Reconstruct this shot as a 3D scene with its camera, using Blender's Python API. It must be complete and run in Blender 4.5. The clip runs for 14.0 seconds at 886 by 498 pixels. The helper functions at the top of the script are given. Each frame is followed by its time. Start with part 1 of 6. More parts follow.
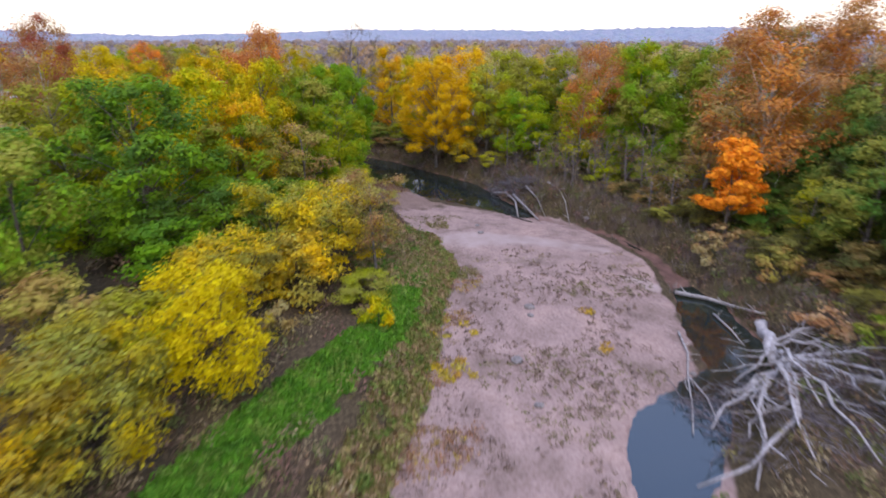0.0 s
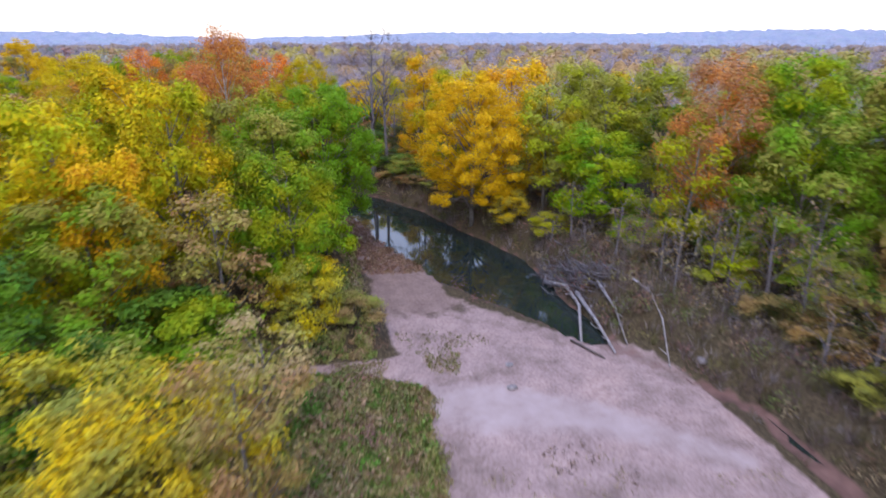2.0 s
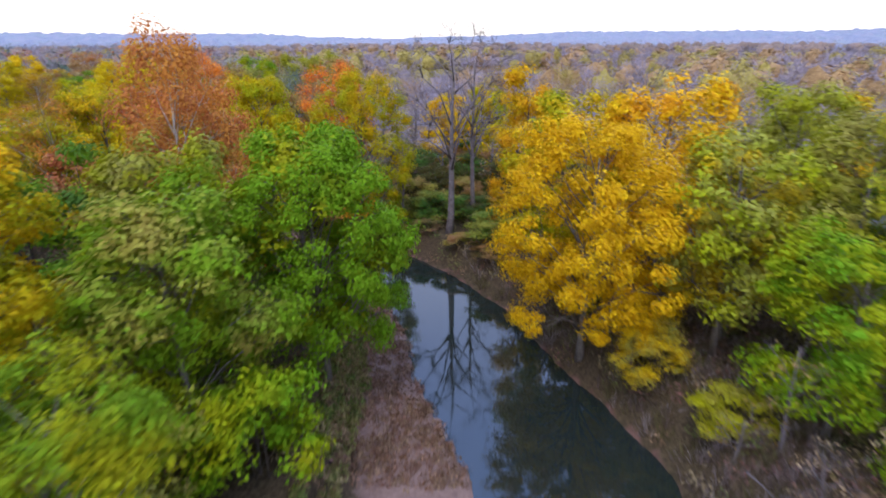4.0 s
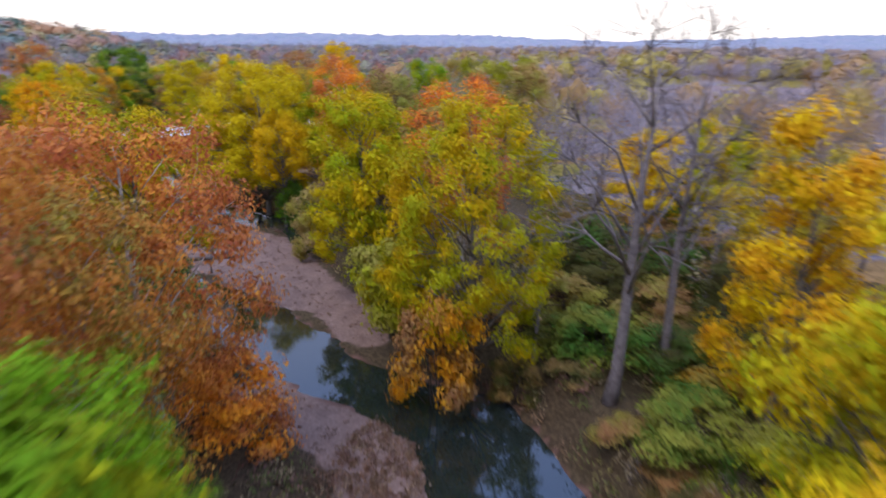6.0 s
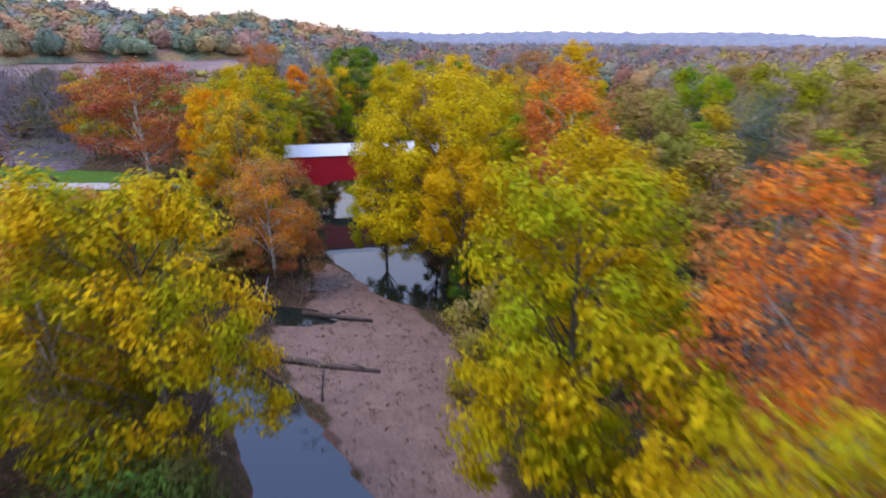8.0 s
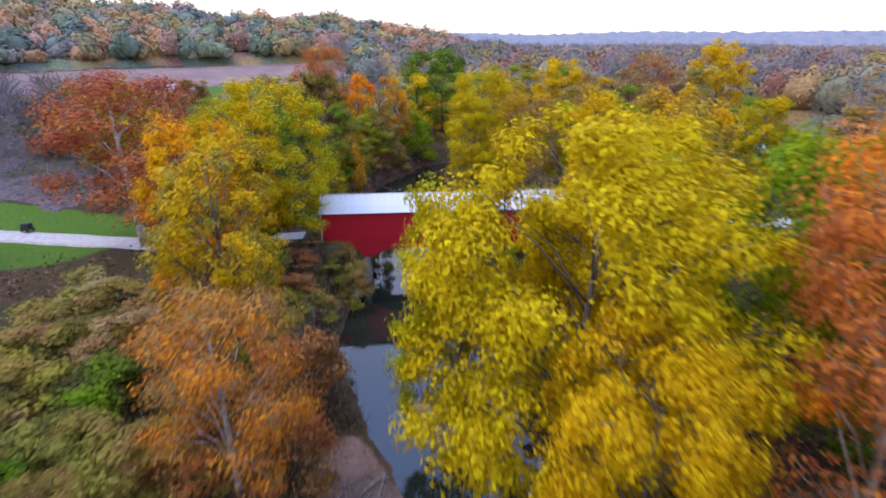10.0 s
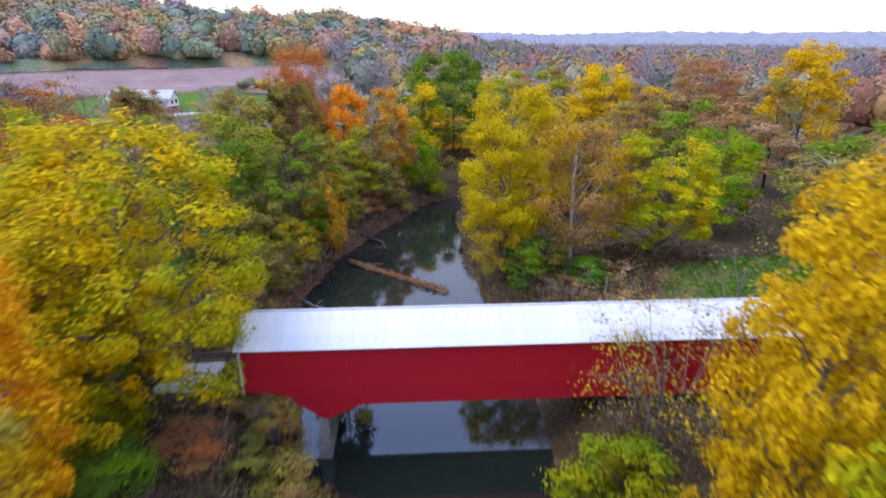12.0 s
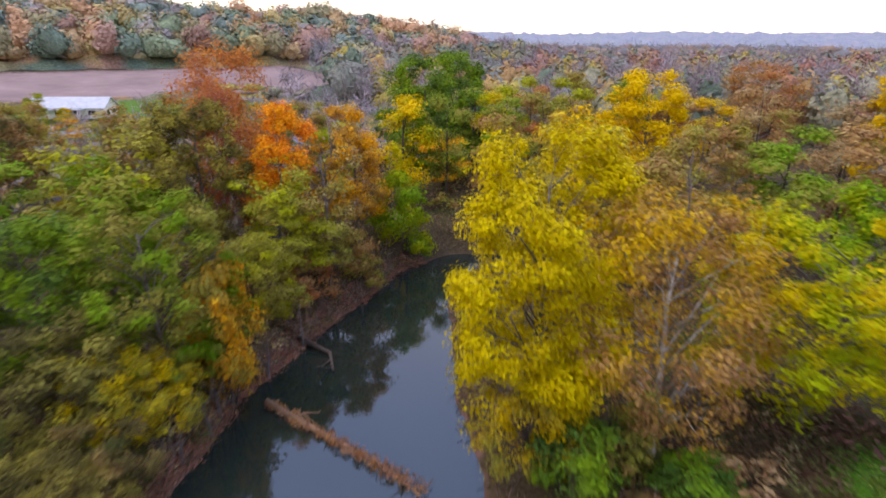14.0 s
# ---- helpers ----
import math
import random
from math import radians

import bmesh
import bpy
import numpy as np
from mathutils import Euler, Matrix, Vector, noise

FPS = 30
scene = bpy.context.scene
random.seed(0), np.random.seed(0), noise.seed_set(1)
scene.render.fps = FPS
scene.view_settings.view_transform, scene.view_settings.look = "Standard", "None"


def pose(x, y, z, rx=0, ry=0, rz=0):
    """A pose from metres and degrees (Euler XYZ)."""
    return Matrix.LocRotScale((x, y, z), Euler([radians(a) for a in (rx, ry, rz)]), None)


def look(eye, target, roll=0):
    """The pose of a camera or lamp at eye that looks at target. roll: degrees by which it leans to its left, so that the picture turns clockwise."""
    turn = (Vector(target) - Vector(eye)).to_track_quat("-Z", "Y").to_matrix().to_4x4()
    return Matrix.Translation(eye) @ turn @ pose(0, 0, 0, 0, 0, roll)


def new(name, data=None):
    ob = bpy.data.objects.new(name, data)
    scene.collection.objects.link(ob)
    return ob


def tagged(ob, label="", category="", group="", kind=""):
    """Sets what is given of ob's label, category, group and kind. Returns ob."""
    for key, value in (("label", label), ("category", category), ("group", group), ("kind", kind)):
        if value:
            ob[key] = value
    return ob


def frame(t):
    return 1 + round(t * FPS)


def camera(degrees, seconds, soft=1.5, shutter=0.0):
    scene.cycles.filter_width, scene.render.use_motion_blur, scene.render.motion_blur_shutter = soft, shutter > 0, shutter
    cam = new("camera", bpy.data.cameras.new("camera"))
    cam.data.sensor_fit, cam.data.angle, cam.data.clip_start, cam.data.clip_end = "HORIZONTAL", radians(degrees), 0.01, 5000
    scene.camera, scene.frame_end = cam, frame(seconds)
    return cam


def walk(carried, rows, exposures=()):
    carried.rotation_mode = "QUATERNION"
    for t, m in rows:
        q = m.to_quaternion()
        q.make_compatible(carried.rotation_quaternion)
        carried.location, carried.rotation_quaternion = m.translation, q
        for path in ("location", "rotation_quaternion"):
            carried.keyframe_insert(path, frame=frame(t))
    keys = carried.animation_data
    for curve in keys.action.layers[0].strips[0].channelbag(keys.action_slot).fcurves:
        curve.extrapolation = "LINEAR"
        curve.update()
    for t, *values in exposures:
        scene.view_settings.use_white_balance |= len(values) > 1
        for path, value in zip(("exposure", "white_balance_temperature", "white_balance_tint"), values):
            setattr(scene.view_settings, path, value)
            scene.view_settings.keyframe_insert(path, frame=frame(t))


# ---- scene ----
cam = camera(75.42, 14.0, soft=1.7, shutter=0.6)
# seconds, eye, turn in degrees
PATH = [
    (0, (-31.38, -83.43, 31.29), (69.54, -0.00, -19.57)),
    (0.5, (-26.01, -73.68, 31.50), (69.59, 0.03, -17.79)),
    (1, (-21.02, -64.21, 31.69), (69.63, 0.07, -15.58)),
    (1.5, (-16.18, -54.81, 31.92), (69.61, -0.16, -14.09)),
    (2, (-11.97, -45.37, 31.96), (69.77, -0.04, -12.28)),
    (2.2, (-10.41, -41.54, 31.98), (69.83, -0.02, -11.22)),
    (4.3, (1.72, 1.99, 32.17), (69.76, 0.31, 3.10)),
    (4.5, (2.28, 6.06, 32.14), (69.75, 0.30, 4.30)),
    (5, (2.93, 16.12, 32.12), (69.80, 0.11, 8.64)),
    (5.5, (3.05, 26.72, 32.00), (70.01, -0.09, 14.72)),
    (6, (2.22, 37.76, 32.05), (69.96, -0.25, 22.45)),
    (6.5, (-0.52, 48.78, 32.29), (69.67, -0.26, 29.42)),
    (7, (-4.62, 57.68, 32.17), (69.81, -0.26, 36.01)),
    (7.5, (-10.14, 65.38, 32.15), (69.84, -0.36, 41.30)),
    (8, (-17.77, 71.94, 32.09), (69.77, -0.07, 45.20)),
    (8.5, (-25.37, 79.41, 32.06), (69.75, 0.20, 47.88)),
    (9, (-33.45, 86.33, 31.93), (69.72, 0.26, 50.24)),
    (9.2, (-36.72, 88.91, 31.85), (69.76, 0.36, 51.19)),
    (11.3, (-69.87, 112.16, 31.78), (69.98, 0.15, 54.47)),
    (11.5, (-72.54, 114.29, 31.84), (69.96, 0.14, 54.50)),
    (12, (-79.13, 119.49, 31.96), (69.86, 0.08, 54.58)),
    (12.5, (-85.72, 124.61, 31.83), (69.89, -0.03, 54.51)),
    (13, (-92.58, 130.30, 31.70), (69.89, -0.08, 54.55)),
    (13.5, (-100.06, 136.28, 31.56), (69.88, -0.07, 54.63)),
    (14, (-108.09, 142.29, 31.39), (69.83, -0.10, 54.60)),
]
walk(cam, [(t, pose(*eye, rx, ry, rz)) for t, eye, (rx, ry, rz) in PATH],
     exposures=[(t, stops + 0.05, kelvin, tint) for t, stops, kelvin, tint in ((0, 0.0, 7250, 16), (1.0, 0.13, 6900, 16), (2.2, 0.16, 6600, 16), (4.5, 0.0, 6750, 16), (6.5, -0.1, 6900, 17), (9.0, -0.1, 7050, 20), (11.5, 0.1, 7050, 19), (12.0, 0.14, 7200, 19), (12.5, 0.1, 7400, 19), (13.2, 0.05, 7900, 19), (14, 0.02, 8200, 19))])

# ---- world, sun, exposure ----
scene.view_settings.exposure = 0.0
world = bpy.data.worlds.new("overcast_sky")
scene.world = world
world.use_nodes = True
wn, wl = world.node_tree.nodes, world.node_tree.links
wn.clear()
sky = wn.new("ShaderNodeTexSky")
sky.sky_type, sky.sun_disc = "NISHITA", False
sky.sun_elevation, sky.sun_rotation = radians(38), radians(200)
sky.air_density, sky.dust_density, sky.ozone_density = 1.0, 3.0, 1.0
cloud = wn.new("ShaderNodeMix")
cloud.data_type = "RGBA"
cloud.inputs[0].default_value = 0.85
# cloud cover: white towards the horizon, thinner and bluer overhead
where, apart, veil = wn.new("ShaderNodeTexCoord"), wn.new("ShaderNodeSeparateXYZ"), wn.new("ShaderNodeValToRGB")
wl.new(where.outputs["Generated"], apart.inputs[0])
wl.new(apart.outputs[2], veil.inputs[0])
for e, (at, colour) in zip(veil.color_ramp.elements, ((0.06, (0.82, 0.82, 0.82, 1)), (0.6, (0.52, 0.72, 1.3, 1)))):
    e.position, e.color = at, colour
gain = wn.new("ShaderNodeVectorMath")
gain.operation = "SCALE"
gain.inputs["Scale"].default_value = 18.0
wl.new(veil.outputs[0], gain.inputs[0])
wl.new(gain.outputs[0], cloud.inputs[7])
bg = wn.new("ShaderNodeBackground")
bg.inputs[1].default_value = 0.1
wout = wn.new("ShaderNodeOutputWorld")
wl.new(sky.outputs[0], cloud.inputs[6])
wl.new(cloud.outputs[2], bg.inputs[0])
wl.new(bg.outputs[0], wout.inputs[0])

sun_data = bpy.data.lights.new("sun", "SUN")
sun_data.energy, sun_data.angle, sun_data.color = 1.3, radians(25), (1.0, 0.94, 0.84)
sun = new("sun", sun_data)
sun.matrix_basis = look((0, 0, 300), (60, 140, 0))


# ---- material helpers ----
def material(name):
    m = bpy.data.materials.new(name)
    m.use_nodes = True
    nt = m.node_tree
    return m, nt, nt.nodes["Principled BSDF"]


def node(nt, kind, **inputs):
    n = nt.nodes.new(kind)
    for key, value in inputs.items():
        n.inputs[key.replace("_", " ")].default_value = value
    return n


def noise_tex(nt, scale, detail=4.0, coord="Object", rough=0.6):
    co = nt.nodes.new("ShaderNodeTexCoord")
    n = nt.nodes.new("ShaderNodeTexNoise")
    n.inputs["Scale"].default_value, n.inputs["Detail"].default_value, n.inputs["Roughness"].default_value = scale, detail, rough
    nt.links.new(co.outputs[coord], n.inputs["Vector"])
    return n


def ramp(nt, source, stops):
    r = nt.nodes.new("ShaderNodeValToRGB")
    el = r.color_ramp.elements
    while len(el) < len(stops):
        el.new(0.5)
    for e, (at, colour) in zip(el, stops):
        e.position, e.color = at, (*colour, 1)
    nt.links.new(source, r.inputs[0])
    return r.outputs[0]


def mix(nt, fac, a, b, mode="MIX"):
    m = nt.nodes.new("ShaderNodeMix")
    m.data_type, m.blend_type = "RGBA", mode
    for value, slot in ((fac, 0), (a, 6), (b, 7)):
        if hasattr(value, "node"):
            nt.links.new(value, m.inputs[slot])
        else:
            m.inputs[slot].default_value = (*value, 1) if slot else value
    return m.outputs[2]


def bump(nt, bsdf, source, strength, distance):
    b = nt.nodes.new("ShaderNodeBump")
    b.inputs["Strength"].default_value, b.inputs["Distance"].default_value = strength, distance
    nt.links.new(source, b.inputs["Height"])
    nt.links.new(b.outputs[0], bsdf.inputs["Normal"])


def simple(name, stops, scale, rough=0.85, metal=0.0, bump_by=0.3, dist=0.02, detail=5.0):
    m, nt, bsdf = material(name)
    n = noise_tex(nt, scale, detail)
    nt.links.new(ramp(nt, n.outputs[0], stops), bsdf.inputs["Base Color"])
    bsdf.inputs["Roughness"].default_value, bsdf.inputs["Metallic"].default_value = rough, metal
    bump(nt, bsdf, n.outputs[0], bump_by, dist)
    return m


def leaf_material(name, translucent=0.24):
    """Leaves: the tree's own two tints, mixed in patches through the crown, and a shade of its own for every leaf."""
    m, nt, bsdf = material(name)
    info, geo = nt.nodes.new("ShaderNodeObjectInfo"), nt.nodes.new("ShaderNodeNewGeometry")
    second = nt.nodes.new("ShaderNodeAttribute")
    second.attribute_type, second.attribute_name = "OBJECT", "tint"
    patches = noise_tex(nt, 0.22, 3.0)
    fac = ramp(nt, patches.outputs[0], [(0.42, (0, 0, 0)), (0.6, (1, 1, 1))])
    base = mix(nt, fac, info.outputs["Color"], second.outputs["Color"])
    hsv = nt.nodes.new("ShaderNodeHueSaturation")
    for slot, low, high in (("Hue", 0.487, 0.513), ("Value", 0.74, 1.22)):
        r = nt.nodes.new("ShaderNodeMapRange")
        r.inputs["To Min"].default_value, r.inputs["To Max"].default_value = low, high
        nt.links.new(geo.outputs["Random Per Island"], r.inputs["Value"])
        nt.links.new(r.outputs[0], hsv.inputs[slot])
    nt.links.new(base, hsv.inputs["Color"])
    nt.links.new(hsv.outputs[0], bsdf.inputs["Base Color"])
    bsdf.inputs["Roughness"].default_value = 0.6
    bsdf.inputs["Specular IOR Level"].default_value = 0.06
    tr = nt.nodes.new("ShaderNodeBsdfTranslucent")
    nt.links.new(hsv.outputs[0], tr.inputs[0])
    ms = nt.nodes.new("ShaderNodeMixShader")
    ms.inputs[0].default_value = translucent
    out = nt.nodes["Material Output"]
    nt.links.new(bsdf.outputs[0], ms.inputs[1])
    nt.links.new(tr.outputs[0], ms.inputs[2])
    nt.links.new(ms.outputs[0], out.inputs[0])
    return m


def tinted_leaf(name, low=0.7, high=1.3):
    """Foliage whose hue is kept for every plant in the mesh attribute 'hue'."""
    m, nt, bsdf = material(name)
    at, geo = nt.nodes.new("ShaderNodeAttribute"), nt.nodes.new("ShaderNodeNewGeometry")
    at.attribute_name = "hue"
    hsv = nt.nodes.new("ShaderNodeHueSaturation")
    r = nt.nodes.new("ShaderNodeMapRange")
    r.inputs["To Min"].default_value, r.inputs["To Max"].default_value = low, high
    nt.links.new(geo.outputs["Random Per Island"], r.inputs["Value"])
    nt.links.new(r.outputs[0], hsv.inputs["Value"])
    nt.links.new(at.outputs["Color"], hsv.inputs["Color"])
    nt.links.new(hsv.outputs[0], bsdf.inputs["Base Color"])
    bsdf.inputs["Roughness"].default_value = 0.8
    bsdf.inputs["Specular IOR Level"].default_value = 0.1
    return m


LEAF = leaf_material("autumn_leaves")
FAR_LEAF = tinted_leaf("distant_leaves", 0.85, 1.15)
WEED = tinted_leaf("weeds_and_grass")


def canopy_material():
    """Far treetops: the hue of each crown from the mesh, broken up by leaf-sized light and dark."""
    m, nt, bsdf = material("distant_treetops")
    at = nt.nodes.new("ShaderNodeAttribute")
    at.attribute_name = "hue"
    leafy, broad = noise_tex(nt, 0.9, 6.0, rough=0.75), noise_tex(nt, 0.16, 3.0)
    shade = mix(nt, 0.25, ramp(nt, leafy.outputs[0], [(0.32, (0.3, 0.3, 0.32)), (0.68, (1.6, 1.6, 1.55))]), ramp(nt, broad.outputs[0], [(0.3, (0.75, 0.78, 0.8)), (0.7, (1.15, 1.12, 1.1))]))
    nt.links.new(mix(nt, 1.0, at.outputs["Color"], shade, "MULTIPLY"), bsdf.inputs["Base Color"])
    bsdf.inputs["Roughness"].default_value = 0.9
    bsdf.inputs["Specular IOR Level"].default_value = 0.05
    bump(nt, bsdf, leafy.outputs[0], 0.45, 0.6)
    return m


CANOPY = canopy_material()
BARK = {
    "grey": simple("grey_bark", [(0.3, (0.09, 0.075, 0.06)), (0.7, (0.23, 0.2, 0.17))], 3.0),
    "dark": simple("dark_bark", [(0.3, (0.035, 0.028, 0.022)), (0.7, (0.11, 0.085, 0.065))], 3.0),
    "pale": simple("pale_grey_bark", [(0.3, (0.1, 0.082, 0.08)), (0.7, (0.26, 0.225, 0.22))], 3.0),
    "white": simple("sycamore_bark", [(0.34, (0.16, 0.13, 0.1)), (0.5, (0.5, 0.46, 0.4)), (0.7, (0.7, 0.66, 0.6))], 0.9),
}
DRIFT = simple("bleached_driftwood", [(0.3, (0.17, 0.145, 0.135)), (0.7, (0.5, 0.45, 0.42))], 2.5)
DARK_LOG = simple("wet_dark_log", [(0.3, (0.03, 0.022, 0.018)), (0.7, (0.12, 0.085, 0.065))], 2.5, 0.6)
CONCRETE = simple("weathered_concrete", [(0.3, (0.2, 0.19, 0.175)), (0.7, (0.42, 0.4, 0.37))], 1.2)
PALE_ROAD = simple("pale_gravel_road", [(0.3, (0.42, 0.41, 0.42)), (0.7, (0.62, 0.6, 0.6))], 1.1, 0.95, 0, 0.4, 0.03)
TIMBER = simple("old_timber", [(0.3, (0.1, 0.075, 0.055)), (0.7, (0.24, 0.19, 0.15))], 4.0)
WHITE_PAINT = simple("white_paint", [(0.3, (0.68, 0.68, 0.67)), (0.7, (0.8, 0.8, 0.8))], 2.0, 0.6, 0, 0.1)
DARK_PAINT = simple("black_paint", [(0.3, (0.012, 0.012, 0.014)), (0.7, (0.03, 0.03, 0.035))], 4.0, 0.5)
RUBBLE = simple("river_stone", [(0.3, (0.1, 0.085, 0.08)), (0.7, (0.3, 0.26, 0.24))], 3.0)


def red_paint():
    m, nt, bsdf = material("red_barn_paint")
    geo = nt.nodes.new("ShaderNodeNewGeometry")
    wear = noise_tex(nt, 0.5, 6.0)
    tone = ramp(nt, wear.outputs[0], [(0.3, (0.6, 0.008, 0.022)), (0.7, (0.76, 0.014, 0.034))])
    info = nt.nodes.new("ShaderNodeObjectInfo")
    board = mix(nt, 0.5, ramp(nt, geo.outputs["Random Per Island"], [(0, (0.9, 0.9, 0.9)), (1, (1, 1, 1))]), ramp(nt, info.outputs["Random"], [(0, (0.93, 0.93, 0.93)), (1, (1, 1, 1))]))
    nt.links.new(mix(nt, 1.0, tone, board, "MULTIPLY"), bsdf.inputs["Base Color"])
    bsdf.inputs["Roughness"].default_value = 0.65
    grain = noise_tex(nt, 6.0, 5.0)
    bump(nt, bsdf, grain.outputs[0], 0.15, 0.01)
    return m


def roof_metal():
    m, nt, bsdf = material("galvanised_roof_sheet")
    info = nt.nodes.new("ShaderNodeObjectInfo")
    stain = noise_tex(nt, 0.7, 6.0)
    tone = ramp(nt, stain.outputs[0], [(0.3, (0.62, 0.68, 0.72)), (0.5, (0.72, 0.78, 0.81)), (0.68, (0.8, 0.84, 0.86))])
    sheet = ramp(nt, info.outputs["Random"], [(0, (0.94, 0.94, 0.94)), (1, (1, 1, 1))])
    nt.links.new(mix(nt, 1.0, tone, sheet, "MULTIPLY"), bsdf.inputs["Base Color"])
    bsdf.inputs["Roughness"].default_value, bsdf.inputs["Metallic"].default_value = 0.38, 0.1
    bump(nt, bsdf, stain.outputs[0], 0.1, 0.02)
    return m


def water_material():
    m, nt, bsdf = material("creek_water")
    murk = noise_tex(nt, 0.06, 3.0)
    nt.links.new(ramp(nt, murk.outputs[0], [(0.35, (0.012, 0.02, 0.017)), (0.65, (0.02, 0.027, 0.021))]), bsdf.inputs["Base Color"])
    bsdf.inputs["Roughness"].default_value = 0.03
    bsdf.inputs["IOR"].default_value = 1.55
    bsdf.inputs["Specular Tint"].default_value = (0.68, 0.83, 1.0, 1)
    bsdf.inputs["Specular IOR Level"].default_value = 0.9
    rip = noise_tex(nt, 1.6, 3.0)
    bump(nt, bsdf, rip.outputs[0], 0.05, 0.05)
    return m


def ground_material():
    """Woodland floor, with sand, gravel, grass and ploughed soil where the mesh attributes say so."""
    m, nt, bsdf = material("ground")
    kinds = nt.nodes.new("ShaderNodeAttribute")
    kinds.attribute_name = "kinds"
    more = nt.nodes.new("ShaderNodeAttribute")
    more.attribute_name = "more"
    split, split2 = nt.nodes.new("ShaderNodeSeparateColor"), nt.nodes.new("ShaderNodeSeparateColor")
    nt.links.new(kinds.outputs["Color"], split.inputs[0])
    nt.links.new(more.outputs["Color"], split2.inputs[0])
    fine, mid, wide = noise_tex(nt, 3.2, 6.0), noise_tex(nt, 0.45, 6.0), noise_tex(nt, 0.07, 4.0)

    def edge(mask, low=0.35, high=0.65):
        """The mask with a ragged border."""
        add = nt.nodes.new("ShaderNodeMath")
        add.operation = "MULTIPLY_ADD"
        add.inputs[1].default_value = 0.7
        nt.links.new(mid.outputs[0], add.inputs[0])
        sub = nt.nodes.new("ShaderNodeMath")
        sub.operation = "SUBTRACT"
        sub.inputs[1].default_value = 0.35
        nt.links.new(mask, add.inputs[2])
        nt.links.new(add.outputs[0], sub.inputs[0])
        return ramp(nt, sub.outputs[0], [(low, (0, 0, 0)), (high, (1, 1, 1))])

    litter = mix(nt, wide.outputs[0], ramp(nt, fine.outputs[0], [(0.3, (0.03, 0.018, 0.014)), (0.5, (0.075, 0.046, 0.032)), (0.72, (0.15, 0.095, 0.06))]),
                 ramp(nt, fine.outputs[0], [(0.3, (0.035, 0.03, 0.013)), (0.7, (0.11, 0.09, 0.04))]))
    sand = mix(nt, 0.5, ramp(nt, mid.outputs[0], [(0.25, (0.2, 0.13, 0.108)), (0.5, (0.31, 0.205, 0.174)), (0.75, (0.39, 0.27, 0.232))]),
               ramp(nt, fine.outputs[0], [(0.32, (0.135, 0.088, 0.075)), (0.47, (0.3, 0.208, 0.182)), (0.68, (0.43, 0.318, 0.284))]))
    # paler dry drifts and darker damp hollows
    sand = mix(nt, 1.0, sand, ramp(nt, noise_tex(nt, 0.11, 5.0, rough=0.7).outputs[0], [(0.34, (0.68, 0.68, 0.64)), (0.5, (1, 1, 1)), (0.66, (1.2, 1.18, 1.14))]), "MULTIPLY")
    washed = ramp(nt, mid.outputs[0], [(0.25, (0.31, 0.222, 0.193)), (0.75, (0.42, 0.318, 0.285))])
    sand = mix(nt, edge(split2.outputs[2]), sand, washed)
    gravel = mix(nt, 0.5, ramp(nt, mid.outputs[0], [(0.3, (0.16, 0.096, 0.076)), (0.7, (0.31, 0.205, 0.165))]),
                 ramp(nt, fine.outputs[0], [(0.3, (0.11, 0.07, 0.058)), (0.7, (0.34, 0.24, 0.2))]))
    grass = ramp(nt, fine.outputs[0], [(0.3, (0.035, 0.085, 0.012)), (0.5, (0.075, 0.17, 0.02)), (0.72, (0.13, 0.235, 0.035))])
    soil = ramp(nt, wide.outputs[0], [(0.3, (0.22, 0.155, 0.15)), (0.7, (0.33, 0.24, 0.225))])
    mud = ramp(nt, mid.outputs[0], [(0.3, (0.085, 0.045, 0.036)), (0.7, (0.2, 0.11, 0.084))])
    colour = mix(nt, edge(split.outputs[2]), litter, grass)
    colour = mix(nt, edge(split2.outputs[0]), colour, soil)
    colour = mix(nt, edge(split.outputs[1]), colour, gravel)
    colour = mix(nt, edge(split.outputs[0]), colour, sand)
    colour = mix(nt, edge(split2.outputs[1]), colour, mud)
    nt.links.new(colour, bsdf.inputs["Base Color"])
    bsdf.inputs["Roughness"].default_value = 0.95
    bsdf.inputs["Specular IOR Level"].default_value = 0.15
    bump(nt, bsdf, fine.outputs[0], 0.5, 0.12)
    return m


RED, ROOF, WATER, GROUND = red_paint(), roof_metal(), water_material(), ground_material()


# ---- mesh helpers ----
class Pile:
    """Vertices and faces on their way into one mesh."""

    def __init__(self):
        self.verts, self.faces, self.count = [], [], 0

    def add(self, verts, faces):
        self.verts.append(np.asarray(verts, float))
        self.faces += [tuple(i + self.count for i in f) for f in faces]
        self.count += len(verts)

    def tube(self, points, radii, sides=5):
        points = [Vector(p) for p in points]
        ring, faces, n = [], [], len(points)
        for i, p in enumerate(points):
            way = (points[min(i + 1, n - 1)] - points[max(i - 1, 0)]).normalized()
            side = way.cross(Vector((0.3, 0.9, 0.2))).normalized()
            up = side.cross(way)
            for k in range(sides):
                a = 2 * math.pi * k / sides
                ring.append(p + radii[i] * (math.cos(a) * side + math.sin(a) * up))
        for i in range(n - 1):
            for k in range(sides):
                a, b = i * sides + k, i * sides + (k + 1) % sides
                faces.append((a, b, b + sides, a + sides))
        faces.append(tuple(range(sides))[::-1])
        faces.append(tuple((n - 1) * sides + k for k in range(sides)))
        self.add(ring, faces)

    def box(self, lo, hi, m=None):
        v = [Vector((x, y, z)) for x in (lo[0], hi[0]) for y in (lo[1], hi[1]) for z in (lo[2], hi[2])]
